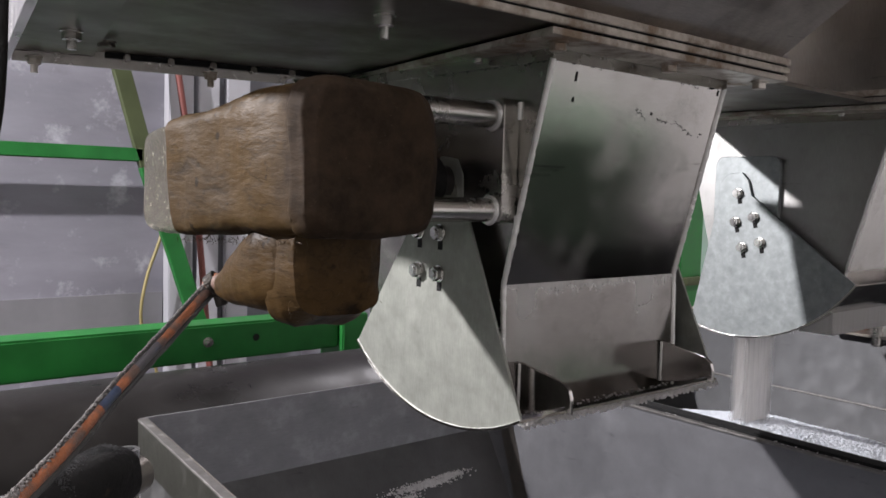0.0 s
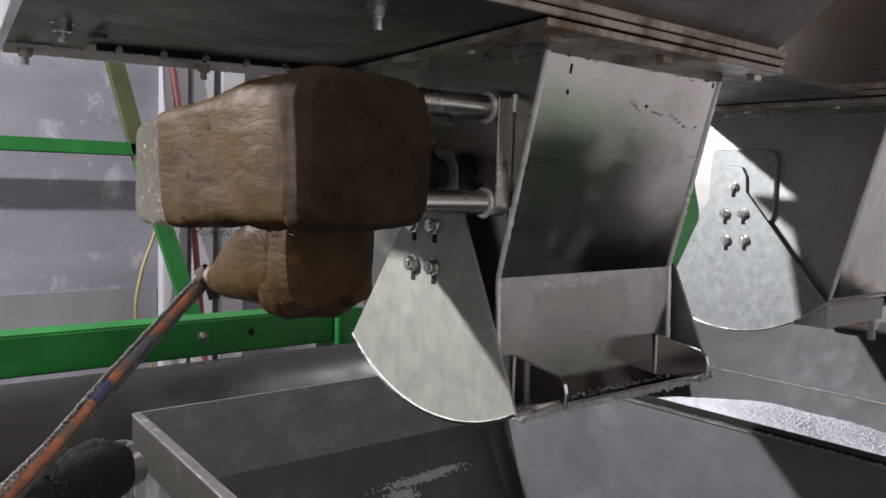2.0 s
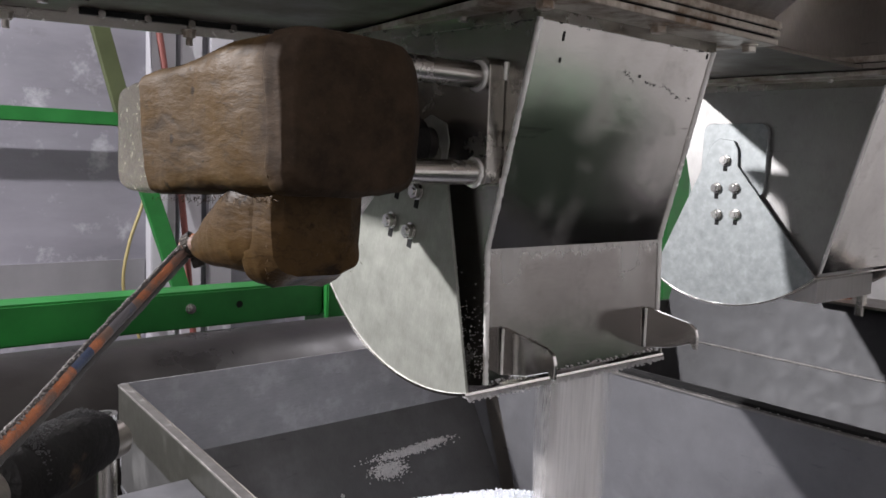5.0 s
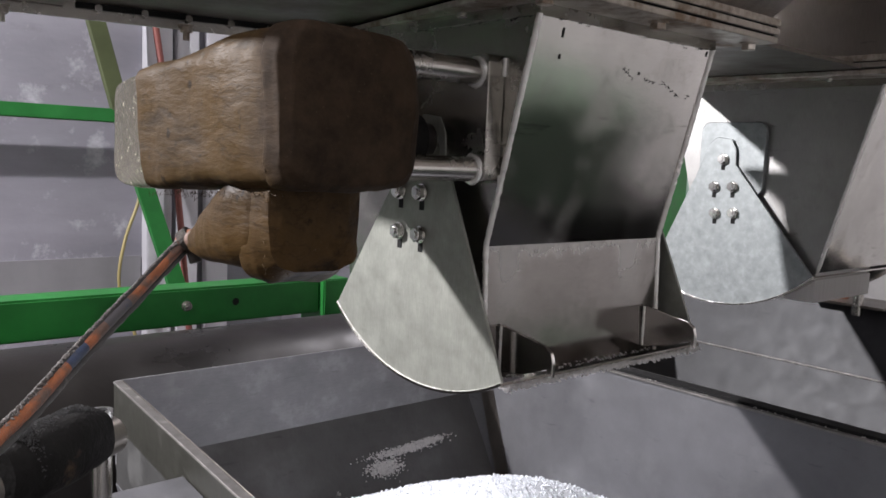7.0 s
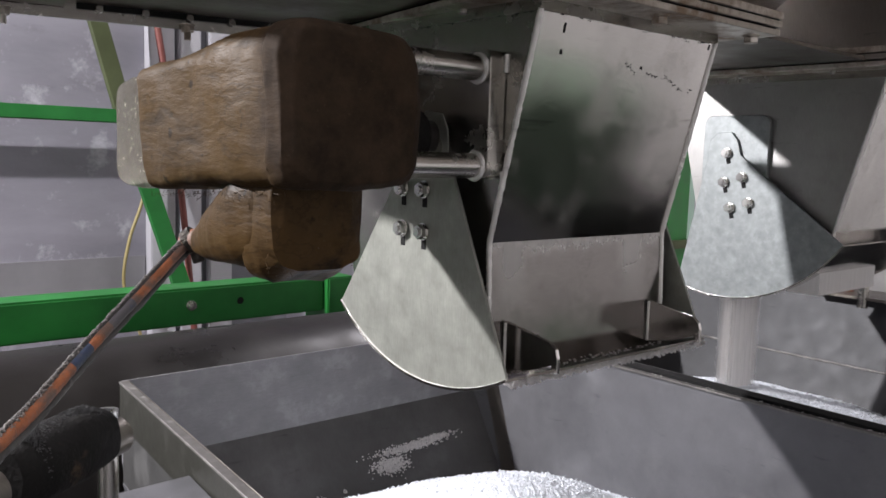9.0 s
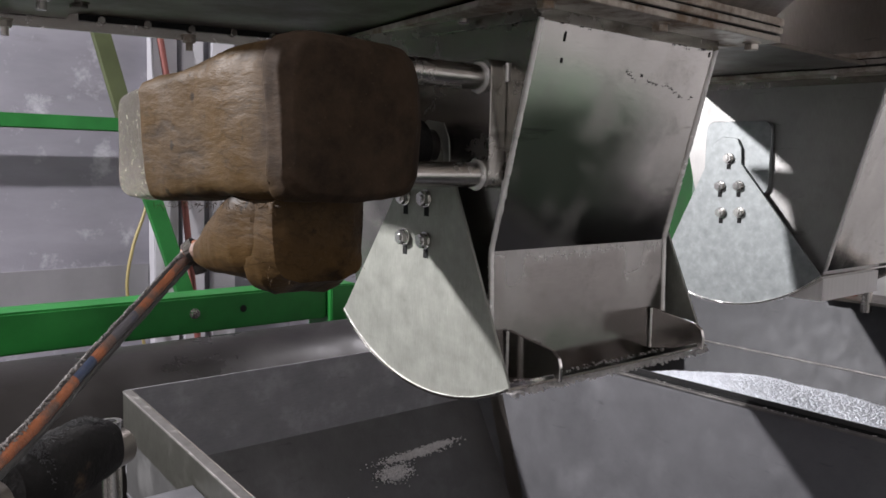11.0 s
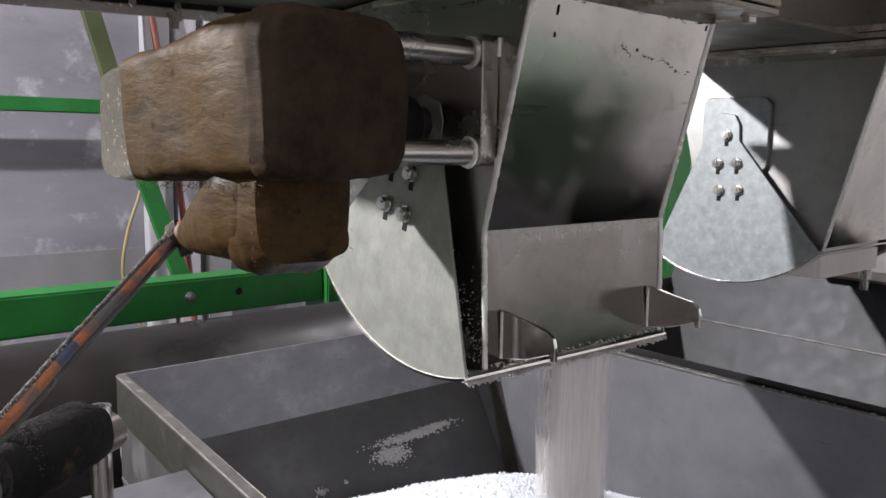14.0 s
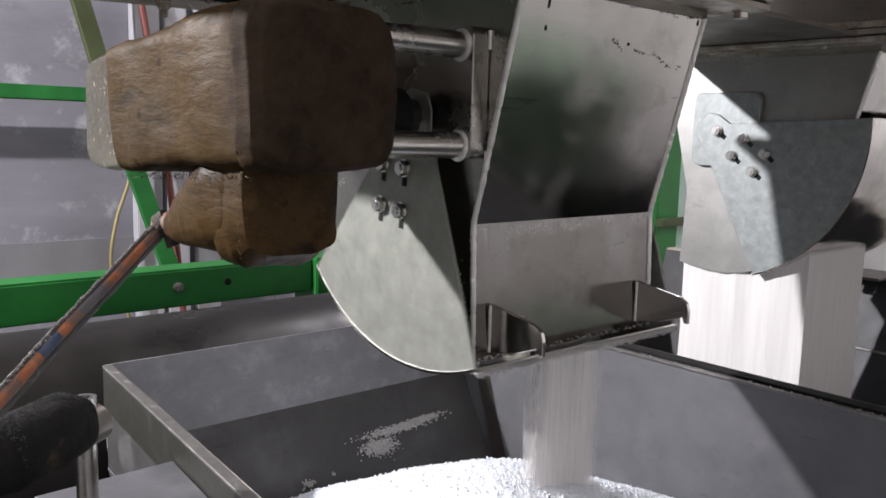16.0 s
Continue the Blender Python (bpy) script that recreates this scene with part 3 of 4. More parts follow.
    part("bolt", hexbolt((0.468, 0.66, 1.664), (0, 0, -1), 0.017, 0.010, True, 0.012), STEEL_BRIGHT, s)
    # Added plate; its back edge is set to shade the second hopper.
    part("bridge_plate", box(1.056, 1.426, 0.62, 1.0, 1.662, 1.668), STEEL_PAN, s, "dark plate bridging to the next silo, added to shade the second hopper")
    t = thing("silo_bottom", "stained steel silo bottom over the second hopper", "silo")
    part("pan", box(1.43, 2.6, -0.6, 1.03, 1.664, 1.672, 0.001), STEEL_PAN_LIFTED, t)
    part("edge_frame", box(1.428, 1.46, -0.6, 1.03, 1.674, 1.684, 0.001), STEEL_FLANGE, t, "rust-stained frame edge")
    part("gasket", box(1.435, 2.59, -0.59, 1.02, 1.672, 1.674), BLACK, t)
    part("silo_wall", solid([(1.45, -0.6, lo), (2.6, -0.6, lo), (2.6, 1.01, lo), (1.45, 1.01, lo)], [(1.26, -1.0, up), (2.9, -1.0, up), (2.9, 1.5, up), (1.26, 1.5, up)]), STEEL_PAN_LIFTED, t)
    return s


# ---- hopper ----
R_GATE = 0.279


def arc(cy, cz, r, a0, a1, n):
    return [(cy + r * math.sin(radians(a0 + (a1 - a0) * k / n)), cz - r * math.cos(radians(a0 + (a1 - a0) * k / n))) for k in range(n + 1)]


def bevelled_plate(xa, xb, y0, y1, z0, z1, r):
    pts = []
    for cy, cz, a in ((y1 - r, z1 - r, 0), (y0 + r, z1 - r, 90), (y0 + r, z0 + r, 180), (y1 - r, z0 + r, 270)):
        pts += [(cy + r * math.cos(radians(a + 18 * k)), cz + r * math.sin(radians(a + 18 * k))) for k in range(6)]
    return prism_x(pts, xa, xb, 0.001)


def build_hopper(x0, cy, cz, flip, zt, first):
    """A discharge hopper: sheet body under a flange; flip: -1 turns its steep front round to the far side."""
    h = thing("discharge_hopper", "stainless discharge hopper with welded edges, lugs and rusty flange" if first else "stainless discharge hopper with a welded sloping edge, half in shade", "hopper", "discharge hoppers")
    x1 = x0 + 0.33
    s = flip
    steep = [(cy - s * 0.135, zt), (cy - s * 0.071, 1.391), (cy - s * 0.077, cz - 0.262)]
    slope = [(cy + s * 0.275, zt), (cy + s * 0.190, cz - 0.198)]
    a_steep = math.degrees(math.atan2(-s * 0.077, 0.262))
    a_slope = math.degrees(math.atan2(s * 0.190, 0.198))
    outline = [steep[0], steep[1]] + arc(cy, cz, 0.2735, a_steep, a_slope, 14) + [slope[0]]
    for xa in (x0, x1 - 0.003):
        part("side_panel", prism_x(outline, xa, xa + 0.003), STEEL_SIDE if first else STEEL_SIDE_FAR, h)
    th = 0.003 * s
    upper = [steep[0], steep[1], (steep[1][0] + th, steep[1][1]), (steep[0][0] + th, steep[0][1])]
    lower = [steep[1], steep[2], (steep[2][0] + th, steep[2][1]), (steep[1][0] + th, steep[1][1])]
    part("front_panel", prism_x(upper, x0 + 0.0031, x1 - 0.0031), STEEL_FACE, h, "brushed sloping front sheet")
    part("lower_panel", prism_x(lower, x0 + 0.0031, x1 - 0.0031), STEEL_FILM, h, "film-coated upright lower sheet")
    if first:
        grime = [((x0 + 0.33 * random.random(), steep[0][0] - 0.0006, zt - abs(random.gauss(0, 0.0022))), random.uniform(0.0004, 0.0013)) for _ in range(60)]
        grime += [((x0 - 0.0004, steep[0][0] + 0.22 * random.random(), zt - abs(random.gauss(0, 0.0022))), random.uniform(0.0004, 0.0013)) for _ in range(60)]
        grime += [((x0 + ux, steep[0][0] + (zt - uz) * 0.252 - 0.0005, uz), 0.0013) for ux, top, ln in ((0.042, 1.632, 6), (0.318, 1.638, 4), (0.045, 1.605, 3), (0.19, 1.60, 2)) for uz in [top - 0.0016 * k for k in range(ln)]]
        for k in range(110):
            ux = random.uniform(0.15, 0.31)
            uz = 1.598 - 0.10 * (ux - 0.15) + 0.012 * noise.noise(Vector((ux * 30, 2.2, 0))) + random.gauss(0, 0.0012)
            if noise.noise(Vector((ux * 70, 7.7, 0))) > 0.0:
                grime.append(((x0 + ux, steep[0][0] + (zt - uz) * 0.254 - 0.0003, uz), random.uniform(0.0003, 0.0009)))
        tagged(part("grime", lumps(bmesh.new(), grime, 15), BLACK, h), "black grime along the top weld", kind="stuff")
    rear = [slope[0], slope[1], (slope[1][0] - th, slope[1][1]), (slope[0][0] - th, slope[0][1])]
    part("rear_panel", prism_x(rear, x0 + 0.0031, x1 - 0.0031), STEEL_FACE, h)
    ed = steep if first else slope
    for k, xa in enumerate((x0, x1)):
        for a, c in zip(ed, ed[1:]):
            part("weld_bead", bead((xa, a[0], a[1]), (xa, c[0], c[1]), 0.0036, k), WELD, h, "bright lumpy weld", True)
    y0f, y1f = (cy - 0.19, cy + 0.30) if s > 0 else (cy - 0.36, cy + 0.14)
    k = 0.17 if first else 0.0
    fl = [(x0 - 0.06, y0f), (x1 + 0.061, y0f), (x1 + 0.061, y1f), (x0 - 0.06 + k * (y1f - y0f), y1f)]
    part("flange", solid([(x, y, zt + 0.0105) for x, y in fl], [(x, y, zt + 0.0185) for x, y in fl], bevel=0.001), STEEL_FLANGE, h, "rust-stained lower flange")
    part("gasket", box(x0 + 0.01, x1 + 0.056, y0f + 0.004, y1f - 0.004, zt + 0.0186, zt + 0.0209), BLACK, h, "dark gasket")
    part("collar", box(x0 - 0.002, x1 + 0.002, min(steep[0][0], slope[0][0]) - 0.002, max(steep[0][0], slope[0][0]) + 0.002, zt - 0.002, zt + 0.0105), STEEL_SIDE, h)
    for xb in (x0 - 0.03, x0 + 0.165, x1 + 0.034):
        for yb in (y0f + 0.025, y1f - 0.025):
            xb += k * (yb - y0f) if xb < x0 else 0
            part("bolt", hexbolt((xb, yb, zt + 0.0105), (0, 0, -1), 0.017, 0.008, True), STEEL_FLANGE, h)
            part("bolt", hexbolt((xb, yb, zt + 0.041), (0, 0, 1), 0.017, 0.009, True, 0.006), STEEL_BRIGHT, h) if yb < cy else None
    for yb in (y0f + 0.16, y0f + 0.33):
        part("bolt", hexbolt((x0 - 0.042 + k * (yb - y0f), yb, zt + 0.0105), (0, 0, -1), 0.011, 0.006, False), STEEL_BRIGHT, h)
        part("bolt", hexbolt((x0 - 0.045, yb, zt + 0.041), (0, 0, 1), 0.011, 0.006, False), STEEL_BRIGHT, h)
    if not first:
        pl = bevelled_plate(x0 - 0.011, x0 - 0.0005, 0.808, 0.944, 1.441, 1.580, 0.018)
        part("mounting_plate", pl, GALV_FAR, h, "pale rounded mounting plate")
    if first:
        y = steep[2][0]
        for xl in (x0 + 0.024, x0 + 0.300):
            lug = [(y, 1.300), (y - 0.070, 1.288), (y - 0.079, 1.282), (y - 0.082, 1.272), (y - 0.082, 1.255), (y - 0.076, 1.255), (y - 0.073, 1.262), (y - 0.04, 1.250), (y, 1.243)]
            p = part("lug", prism_x(lug, xl, xl + 0.005, 0.0008), STEEL_FACE, h, "welded hook lug")
            part("weld_bead", bead((xl, y - 0.001, 1.298), (xl, y - 0.001, 1.244), 0.002, 7), WELD, p, "", True)
        rows = [((x0 + 0.33 * (0.02 + 0.96 * random.random()), y - 0.001, 1.236 + random.uniform(-0.002, 0.003)), random.uniform(0.0006, 0.0018)) for _ in range(110)]
        tagged(part("crust", lumps(bmesh.new(), rows, 3), CRUST, h), "white crust on the lower edge", kind="stuff")
        stuck = []
        for _ in range(420):
            z = 1.240 + abs(random.gauss(0, 0.05))
            stuck.append(((x0 - 0.0003, random.uniform(y + 0.006, y + 0.10), z), random.uniform(0.0003, 0.0010)))
        tagged(part("stuck_grains", lumps(bmesh.new(), stuck, 17), CRUST, h), "fine grains stuck on the side sheet", kind="stuff")
    return h


def build_gate(x0, x1, cy, cz, back, fwd, bolts, near, label, mat):
    """The swinging sector gate about its shaft; its origin is the shaft's middle."""
    gt = thing("sector_gate", label, "gate", "sector gates", "", pose((x0 + x1) / 2, cy, cz))
    hx = (x1 - x0) / 2
    def plate(xa, xb):
        pts = arc(0, 0, R_GATE, fwd, back, 22)
        top = [(0.045, 0.0), (0.038, 0.028), (0.018, 0.042), (-0.012, 0.038), (-0.022, 0.02), (-0.024, -0.01)]
        return prism_x(pts + top, xa, xb, 0.0006)
    pl = part("side_plate", plate(-hx, -hx + 0.004), mat, gt, "pale matt sector plate")
    part("side_plate", plate(hx - 0.004, hx), mat, gt, "pale matt sector plate")
    outer, inner = arc(0, 0, R_GATE + 0.003, fwd, back, 30), arc(0, 0, R_GATE, fwd, back, 30)
    part("bottom_plate", prism_x(outer + inner[::-1], -hx - 0.002, hx + 0.002), STEEL_FACE, gt, "curved stainless closing plate")
    ln = [Vector((-hx, y, z)) for y, z in arc(0, 0, R_GATE + 0.001, fwd, back, 60)]
    part("rim_weld", tube(ln, 0.0016, 7, wobble=0.5, seed=2), WELD, gt, "bright weld round the rim", True)
    part("shaft", rod((-hx + 0.004 if not near else -hx - 0.24, 0, 0), (hx + 0.02, 0, 0), 0.013, 20), STEEL_PIPE, gt, "", True)
    for y, z in bolts:
        part("slot", box(-hx - 0.0006, -hx + 0.001, y - 0.0042, y + 0.0042, z - 0.021, z + 0.002, 0.0), BLACK, pl, "dark slot")
        part("bolt", hexbolt((-hx - 0.0007, y, z), (-1, 0, 0), 0.016, 0.008, True, 0.002), STEEL_BRIGHT, gt)
    if near:
        y, z = outer[0]
        rows = [((random.uniform(-hx, hx), y + random.uniform(-0.004, 0.004), z - 0.0015 - abs(random.gauss(0, 0.0026))), random.uniform(0.0008, 0.0026)) for _ in range(900)]
        tagged(part("crust", lumps(bmesh.new(), rows, 5), CRUST, gt), "white crust hanging at the lip", kind="stuff")
    return gt


def build_bracket():
    """Two pipes on a welded plate, which carry the actuator beside the hopper."""
    b = thing("actuator_bracket", "steel bracket of two pipes welded to a plate on the hopper", "bracket")
    part("plate", bevelled_plate(0.641, 0.6645, 0.672, 0.893, 1.463, 1.603, 0.012), STEEL_SIDE, b)
    for y in (0.692, 0.868):
        for z in (1.583, 1.4775):
            p = part("pipe", rod((0.385 if y < 0.75 else 0.48, y, z), (0.641, y, z), 0.0138, 28), STEEL_PIPE, b, "", True)
            ln = [Vector((0.640, y + 0.0145 * math.cos(a), z + 0.0145 * math.sin(a))) for a in [2 * math.pi * k / 28 for k in range(29)]]
            part("weld_bead", tube(ln, 0.0028, 6, wobble=0.5, seed=int(z * 100)), WELD, p, "", True)
    # Unseen plate, added between the rear pipes to shade the sector gate.
    part("shading_web", solid([(0.335, 0.866, 1.4645), (0.639, 0.866, 1.4645), (0.639, 0.866, 1.60), (0.48, 0.866, 1.60), (0.36, 0.866, 1.525), (0.335, 0.866, 1.51)], [(0.335, 0.870, 1.4645), (0.639, 0.870, 1.4645), (0.639, 0.870, 1.60), (0.48, 0.870, 1.60), (0.36, 0.870, 1.525), (0.335, 0.870, 1.51)]), STEEL_PAN, b, "dark unseen web plate between the rear pipes, added to shade the gate")
    for k, z in enumerate((1.597, 1.470)):
        part("weld_bead", bead((0.6635, 0.6712, z - 0.018), (0.6635, 0.6712, z + 0.002), 0.0022, k + 20), WELD, b, "bright stitch weld", True)
    part("coupling", rod((0.44, 0.76, 1.508), (0.63, 0.76, 1.508), 0.020, 24), DARK_TUBE, b, "dark shaft coupling", True)
    part("coupling_ring", rod((0.585, 0.76, 1.508), (0.61, 0.76, 1.508), 0.030, 24), RUBBER, b, "", True)


def wrapped(sections, seed, sag=0.006, rnd=0.22, sub=3):
    """A lumpy wrapped body: rounded rectangular sections (centre, half width vector, half height vector) joined along a line."""
    b = bmesh.new()
    n, rings = 40, []
    dense = []
    for k in range(len(sections) - 1):
        for s in range(sub):
            t = s / sub
            dense.append(tuple(Vector(p).lerp(Vector(q), t) for p, q in zip(sections[k], sections[k + 1])))
    dense.append(tuple(Vector(p) for p in sections[-1]))
    for k, (c, u, w) in enumerate(dense):
        ring = []
        for s in range(n):
            a = 2 * math.pi * s / n
            ca, sa = math.cos(a), math.sin(a)
            e = rnd * 2
            px, pz = math.copysign(abs(ca) ** e, ca), math.copysign(abs(sa) ** e, sa)
            p = c + u * px + w * pz
            d = (u * px + w * pz).normalized()
            lump = noise.noise(p * 24 + Vector((seed, 0, 0))) * sag * 0.45 + noise.noise(Vector((p.x * 80, p.y * 18, p.z * 80)) + Vector((0, seed, 0))) * sag * 0.28 + noise.noise(p * 150) * sag * 0.08
            ring.append(b.verts.new(p + d * lump))
        rings.append(ring)
    for r0, r1 in zip(rings, rings[1:]):
        for s in range(n):
            b.faces.new((r0[s], r0[(s + 1) % n], r1[(s + 1) % n], r1[s]))
    b.faces.new(rings[0][::-1])
    b.faces.new(rings[-1])
    return b


def build_actuator():
    a = thing("wrapped_actuator", "rotary actuator wrapped in grimy tan tape and dusty brown cloth", "actuator")
    def sec(x, y, z, hw, hh, tilt=0.0):
        return ((x, y, z), (hw, 0, 0), (0, tilt, hh))
    part("cloth_cover", wrapped([sec(0.350, 0.496, 1.519, 0.034, 0.040), sec(0.350, 0.498, 1.519, 0.050, 0.050), sec(0.350, 0.504, 1.519, 0.0575, 0.0565), sec(0.350, 0.52, 1.519, 0.0595, 0.058), sec(0.350, 0.536, 1.518, 0.055, 0.0525)], 1, 0.012, 0.17, 6), TAN, a, "dusty brown cloth end, darkened for its shaded face", True)
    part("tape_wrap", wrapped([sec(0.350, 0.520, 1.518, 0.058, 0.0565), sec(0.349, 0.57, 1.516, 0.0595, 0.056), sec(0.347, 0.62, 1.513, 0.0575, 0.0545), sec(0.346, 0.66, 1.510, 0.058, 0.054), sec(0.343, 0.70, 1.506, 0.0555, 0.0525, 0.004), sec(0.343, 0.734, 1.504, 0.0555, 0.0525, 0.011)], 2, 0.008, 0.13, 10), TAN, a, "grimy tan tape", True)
    part("foil_end", wrapped([sec(0.343, 0.722, 1.503, 0.0545, 0.051), sec(0.343, 0.77, 1.500, 0.054, 0.051), sec(0.343, 0.80, 1.499, 0.053, 0.049), sec(0.343, 0.808, 1.499, 0.045, 0.04)], 3, 0.003, 0.14, 6), FOIL, a, "dusty silver foil end", True)
    part("valve_bulge", wrapped([sec(0.340, 0.530, 1.455, 0.028, 0.030), sec(0.343, 0.536, 1.440, 0.038, 0.040), sec(0.344, 0.56, 1.437, 0.040, 0.047), sec(0.342, 0.578, 1.439, 0.039, 0.046), sec(0.338, 0.59, 1.446, 0.034, 0.036)], 4, 0.009, 0.22, 8), VALVE_TAN, a, "sagging cloth round the valve", True)
    part("sleeve", wrapped([sec(0.341, 0.545, 1.441, 0.030, 0.036), sec(0.340, 0.565, 1.440, 0.0385, 0.043), sec(0.336, 0.59, 1.436, 0.0395, 0.040), sec(0.332, 0.625, 1.427, 0.034, 0.032), sec(0.330, 0.66, 1.416, 0.025, 0.022), sec(0.329, 0.685, 1.410, 0.016, 0.014), sec(0.328, 0.700, 1.407, 0.011, 0.010)], 5, 0.004, 0.36, 8), VALVE_TAN, a, "tan tape sleeve tapering to the cable", True)
    threads = []
    for _ in range(170):
        y = random.uniform(0.52, 0.73)
        d = Vector((random.gauss(-0.4, 0.5), random.gauss(0, 0.8), random.gauss(-0.6, 0.5)))
        threads.append(((0.292 + random.uniform(-0.002, 0.03), y, 1.458 - 0.05 * (y - 0.52) + random.gauss(0, 0.0015)), d, random.uniform(0.003, 0.010), 0.00025))
    for _ in range(110):
        threads.append(((0.3 + random.uniform(0, 0.08), random.uniform(0.53, 0.545), random.uniform(1.40, 1.462)), Vector((random.gauss(0.2, 0.8), -0.6, random.gauss(0, 0.8))), random.uniform(0.003, 0.009), 0.00025))
    tagged(part("loose_threads", streaks(bmesh.new(), threads), VALVE_TAN, a), "frayed loose threads", kind="stuff")
    c = thing("striped_cable", "pair of dusty cables, orange and blue striped, beside grey", "cable")
    main = smooth_line([(0.333, 0.715, 1.409), (0.329, 0.722, 1.407), (0.317, 0.725, 1.396), (0.271, 0.700, 1.364), (0.215, 0.660, 1.331), (0.166, 0.610, 1.308), (0.126, 0.560, 1.299), (0.106, 0.530, 1.298), (0.072, 0.480, 1.297)], 14)
    n = len(main)
    cuts = [0, 14, 36, 44, 50, 55, 60, 70, 74, 84, n - 1]
    for k, (i, j) in enumerate(zip(cuts, cuts[1:])):
        part("sheath_band", tube(main[i:j + 1], 0.0052, 14, wobble=0.06, seed=k), BLUE if k in (3, 5) else ORANGE, c, "dark blue band" if k in (3, 5) else "faded orange band", True)
    off = Vector((0.0042, 0.002, -0.0045))
    part("grey_cable", tube([p + off for p in main], 0.0040, 12, wobble=0.2, seed=9), GREY_CABLE, c, "grey dusty cable", True)
    part("grey_cable", tube([p + Vector((-0.0028, -0.001, 0.0040)) for p in main], 0.0023, 10, wobble=0.2, seed=12), GREY_CABLE, c, "thin grey dusty cable", True)
    part("cable_end", tube(smooth_line([(0.328, 0.69, 1.409), main[14], main[19], main[24]], 6), 0.0085, 16, wobble=0.15, seed=4), ORANGE, c, "bare orange cable end", True)
    dust = []
    for _ in range(2600):
        k = random.randrange(18, n - 1)
        p = main[k].lerp(main[k + 1], random.random())
        a = random.uniform(0, 6.28)
        dust.append((p + Vector((0.0062 * math.cos(a), 0.004 * math.cos(a), 0.0068 * math.sin(a) + 0.001)), random.uniform(0.0004, 0.0013)))
    tagged(part("dust", lumps(bmesh.new(), dust, 21), DUST, c), "grey dust crust", kind="stuff")
    cl = thing("cable_clamp", "small grimy steel hose clamp round the cable end", "clamp")
    d = (main[23] - main[15]).normalized()
    part("band", rod(main[16] - d * 0.005, main[16] + d * 0.005, 0.0112, 20), GRIMY, cl)
    part("screw_housing", hexbolt(main[16] + Vector((0.003, -0.002, -0.009)), (0.2, -0.3, -1), 0.011, 0.010, True), GRIMY, cl)


# ---- trays ----
def build_trays():
    t1 = thing("weigh_tray", "open steel weigh tray with worn rim and white residue", "tray", "weigh trays")
    za, zr = 1.079, 1.079
    yb, yf = 1.432, 0.02
    xl = lambda y: 0.511 + (y - 1.432) * 0.092
    # left wall with its rim, a wide rim strip lies on the top
    def lw(name, d0, d1, z0, z1, mat, label=""):
        a = [(xl(yb) + d0, yb), (xl(yf) + d0, yf), (xl(yf) + d1, yf), (xl(yb) + d1, yb)]
        part(name, solid([(x, y, z0) for x, y in a], [(x, y, z1) for x, y in a], bevel=0.0008), mat, t1, label)
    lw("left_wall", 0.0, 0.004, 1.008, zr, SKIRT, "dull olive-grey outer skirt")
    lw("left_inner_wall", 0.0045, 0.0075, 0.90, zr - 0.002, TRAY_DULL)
    lw("left_rim", -0.001, 0.014, zr, zr + 0.004, WORN_RIM, "worn rim with scraped edge")
    lw("rim_edge", 0.0142, 0.0162, zr - 0.003, zr + 0.0045, STEEL_PAN, "scraped bright edge")
    # Inset strip in near-black: the undercut's shade is put into its colour.
    lw("lower_skirt", 0.012, 0.014, 0.93, 1.006, DARK_TUBE, "dark lower skirt with the undercut's shade in its colour")
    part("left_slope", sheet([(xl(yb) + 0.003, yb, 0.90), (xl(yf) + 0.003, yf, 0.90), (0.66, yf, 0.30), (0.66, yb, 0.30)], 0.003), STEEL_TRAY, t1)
    # Far wall and slope differ by light and shade put into their colours.
    part("far_wall", box(xl(yb) + 0.004, 1.344, yb, yb + 0.003, 0.935, zr + 0.004), TRAY_DUSTY_LIT, t1)
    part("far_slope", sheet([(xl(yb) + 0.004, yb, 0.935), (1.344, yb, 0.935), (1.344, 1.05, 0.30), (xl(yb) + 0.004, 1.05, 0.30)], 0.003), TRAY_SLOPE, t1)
    part("right_wall", box(1.344, 1.347, yf, yb + 0.003, 0.30, zr), STEEL_TRAY, t1)
    part("right_rim", box(1.336, 1.3475, yf, yb, zr, zr + 0.004, 0.001), WORN_RIM, t1, "worn rim with white residue")
    part("near_wall", box(xl(yf) + 0.003, 1.344, yf - 0.003, yf, 0.30, zr), STEEL_TRAY, t1)
    # Thin dark sheet painting the shade mirrored beside the corner.
    part("corner_shade_strip", sheet([(1.343, 1.42, 1.05), (1.343, 1.375, 1.05), (1.343, 1.255, 0.70), (1.343, 1.30, 0.70)], 0.0015), STEEL_PAN, t1, "dark strip for the shade mirrored in the corner")
    part("bottom", box(0.60, 1.347, yf, 1.1, 0.29, 0.30), STEEL_TRAY, t1)
    t2 = thing("weigh_tray", "open steel weigh tray beside the black strip", "tray", "weigh trays")
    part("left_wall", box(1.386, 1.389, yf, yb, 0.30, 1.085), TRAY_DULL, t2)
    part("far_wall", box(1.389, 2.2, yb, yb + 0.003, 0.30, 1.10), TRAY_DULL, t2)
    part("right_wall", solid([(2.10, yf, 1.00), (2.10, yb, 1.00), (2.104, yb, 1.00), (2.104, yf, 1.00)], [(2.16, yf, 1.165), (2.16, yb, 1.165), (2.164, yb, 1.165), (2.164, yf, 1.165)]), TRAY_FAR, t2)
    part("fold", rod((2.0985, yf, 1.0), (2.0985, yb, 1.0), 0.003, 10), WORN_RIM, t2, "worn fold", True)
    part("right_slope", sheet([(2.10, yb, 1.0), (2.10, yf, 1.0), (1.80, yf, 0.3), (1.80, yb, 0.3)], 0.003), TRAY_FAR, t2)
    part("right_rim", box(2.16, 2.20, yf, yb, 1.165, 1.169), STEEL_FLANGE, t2)
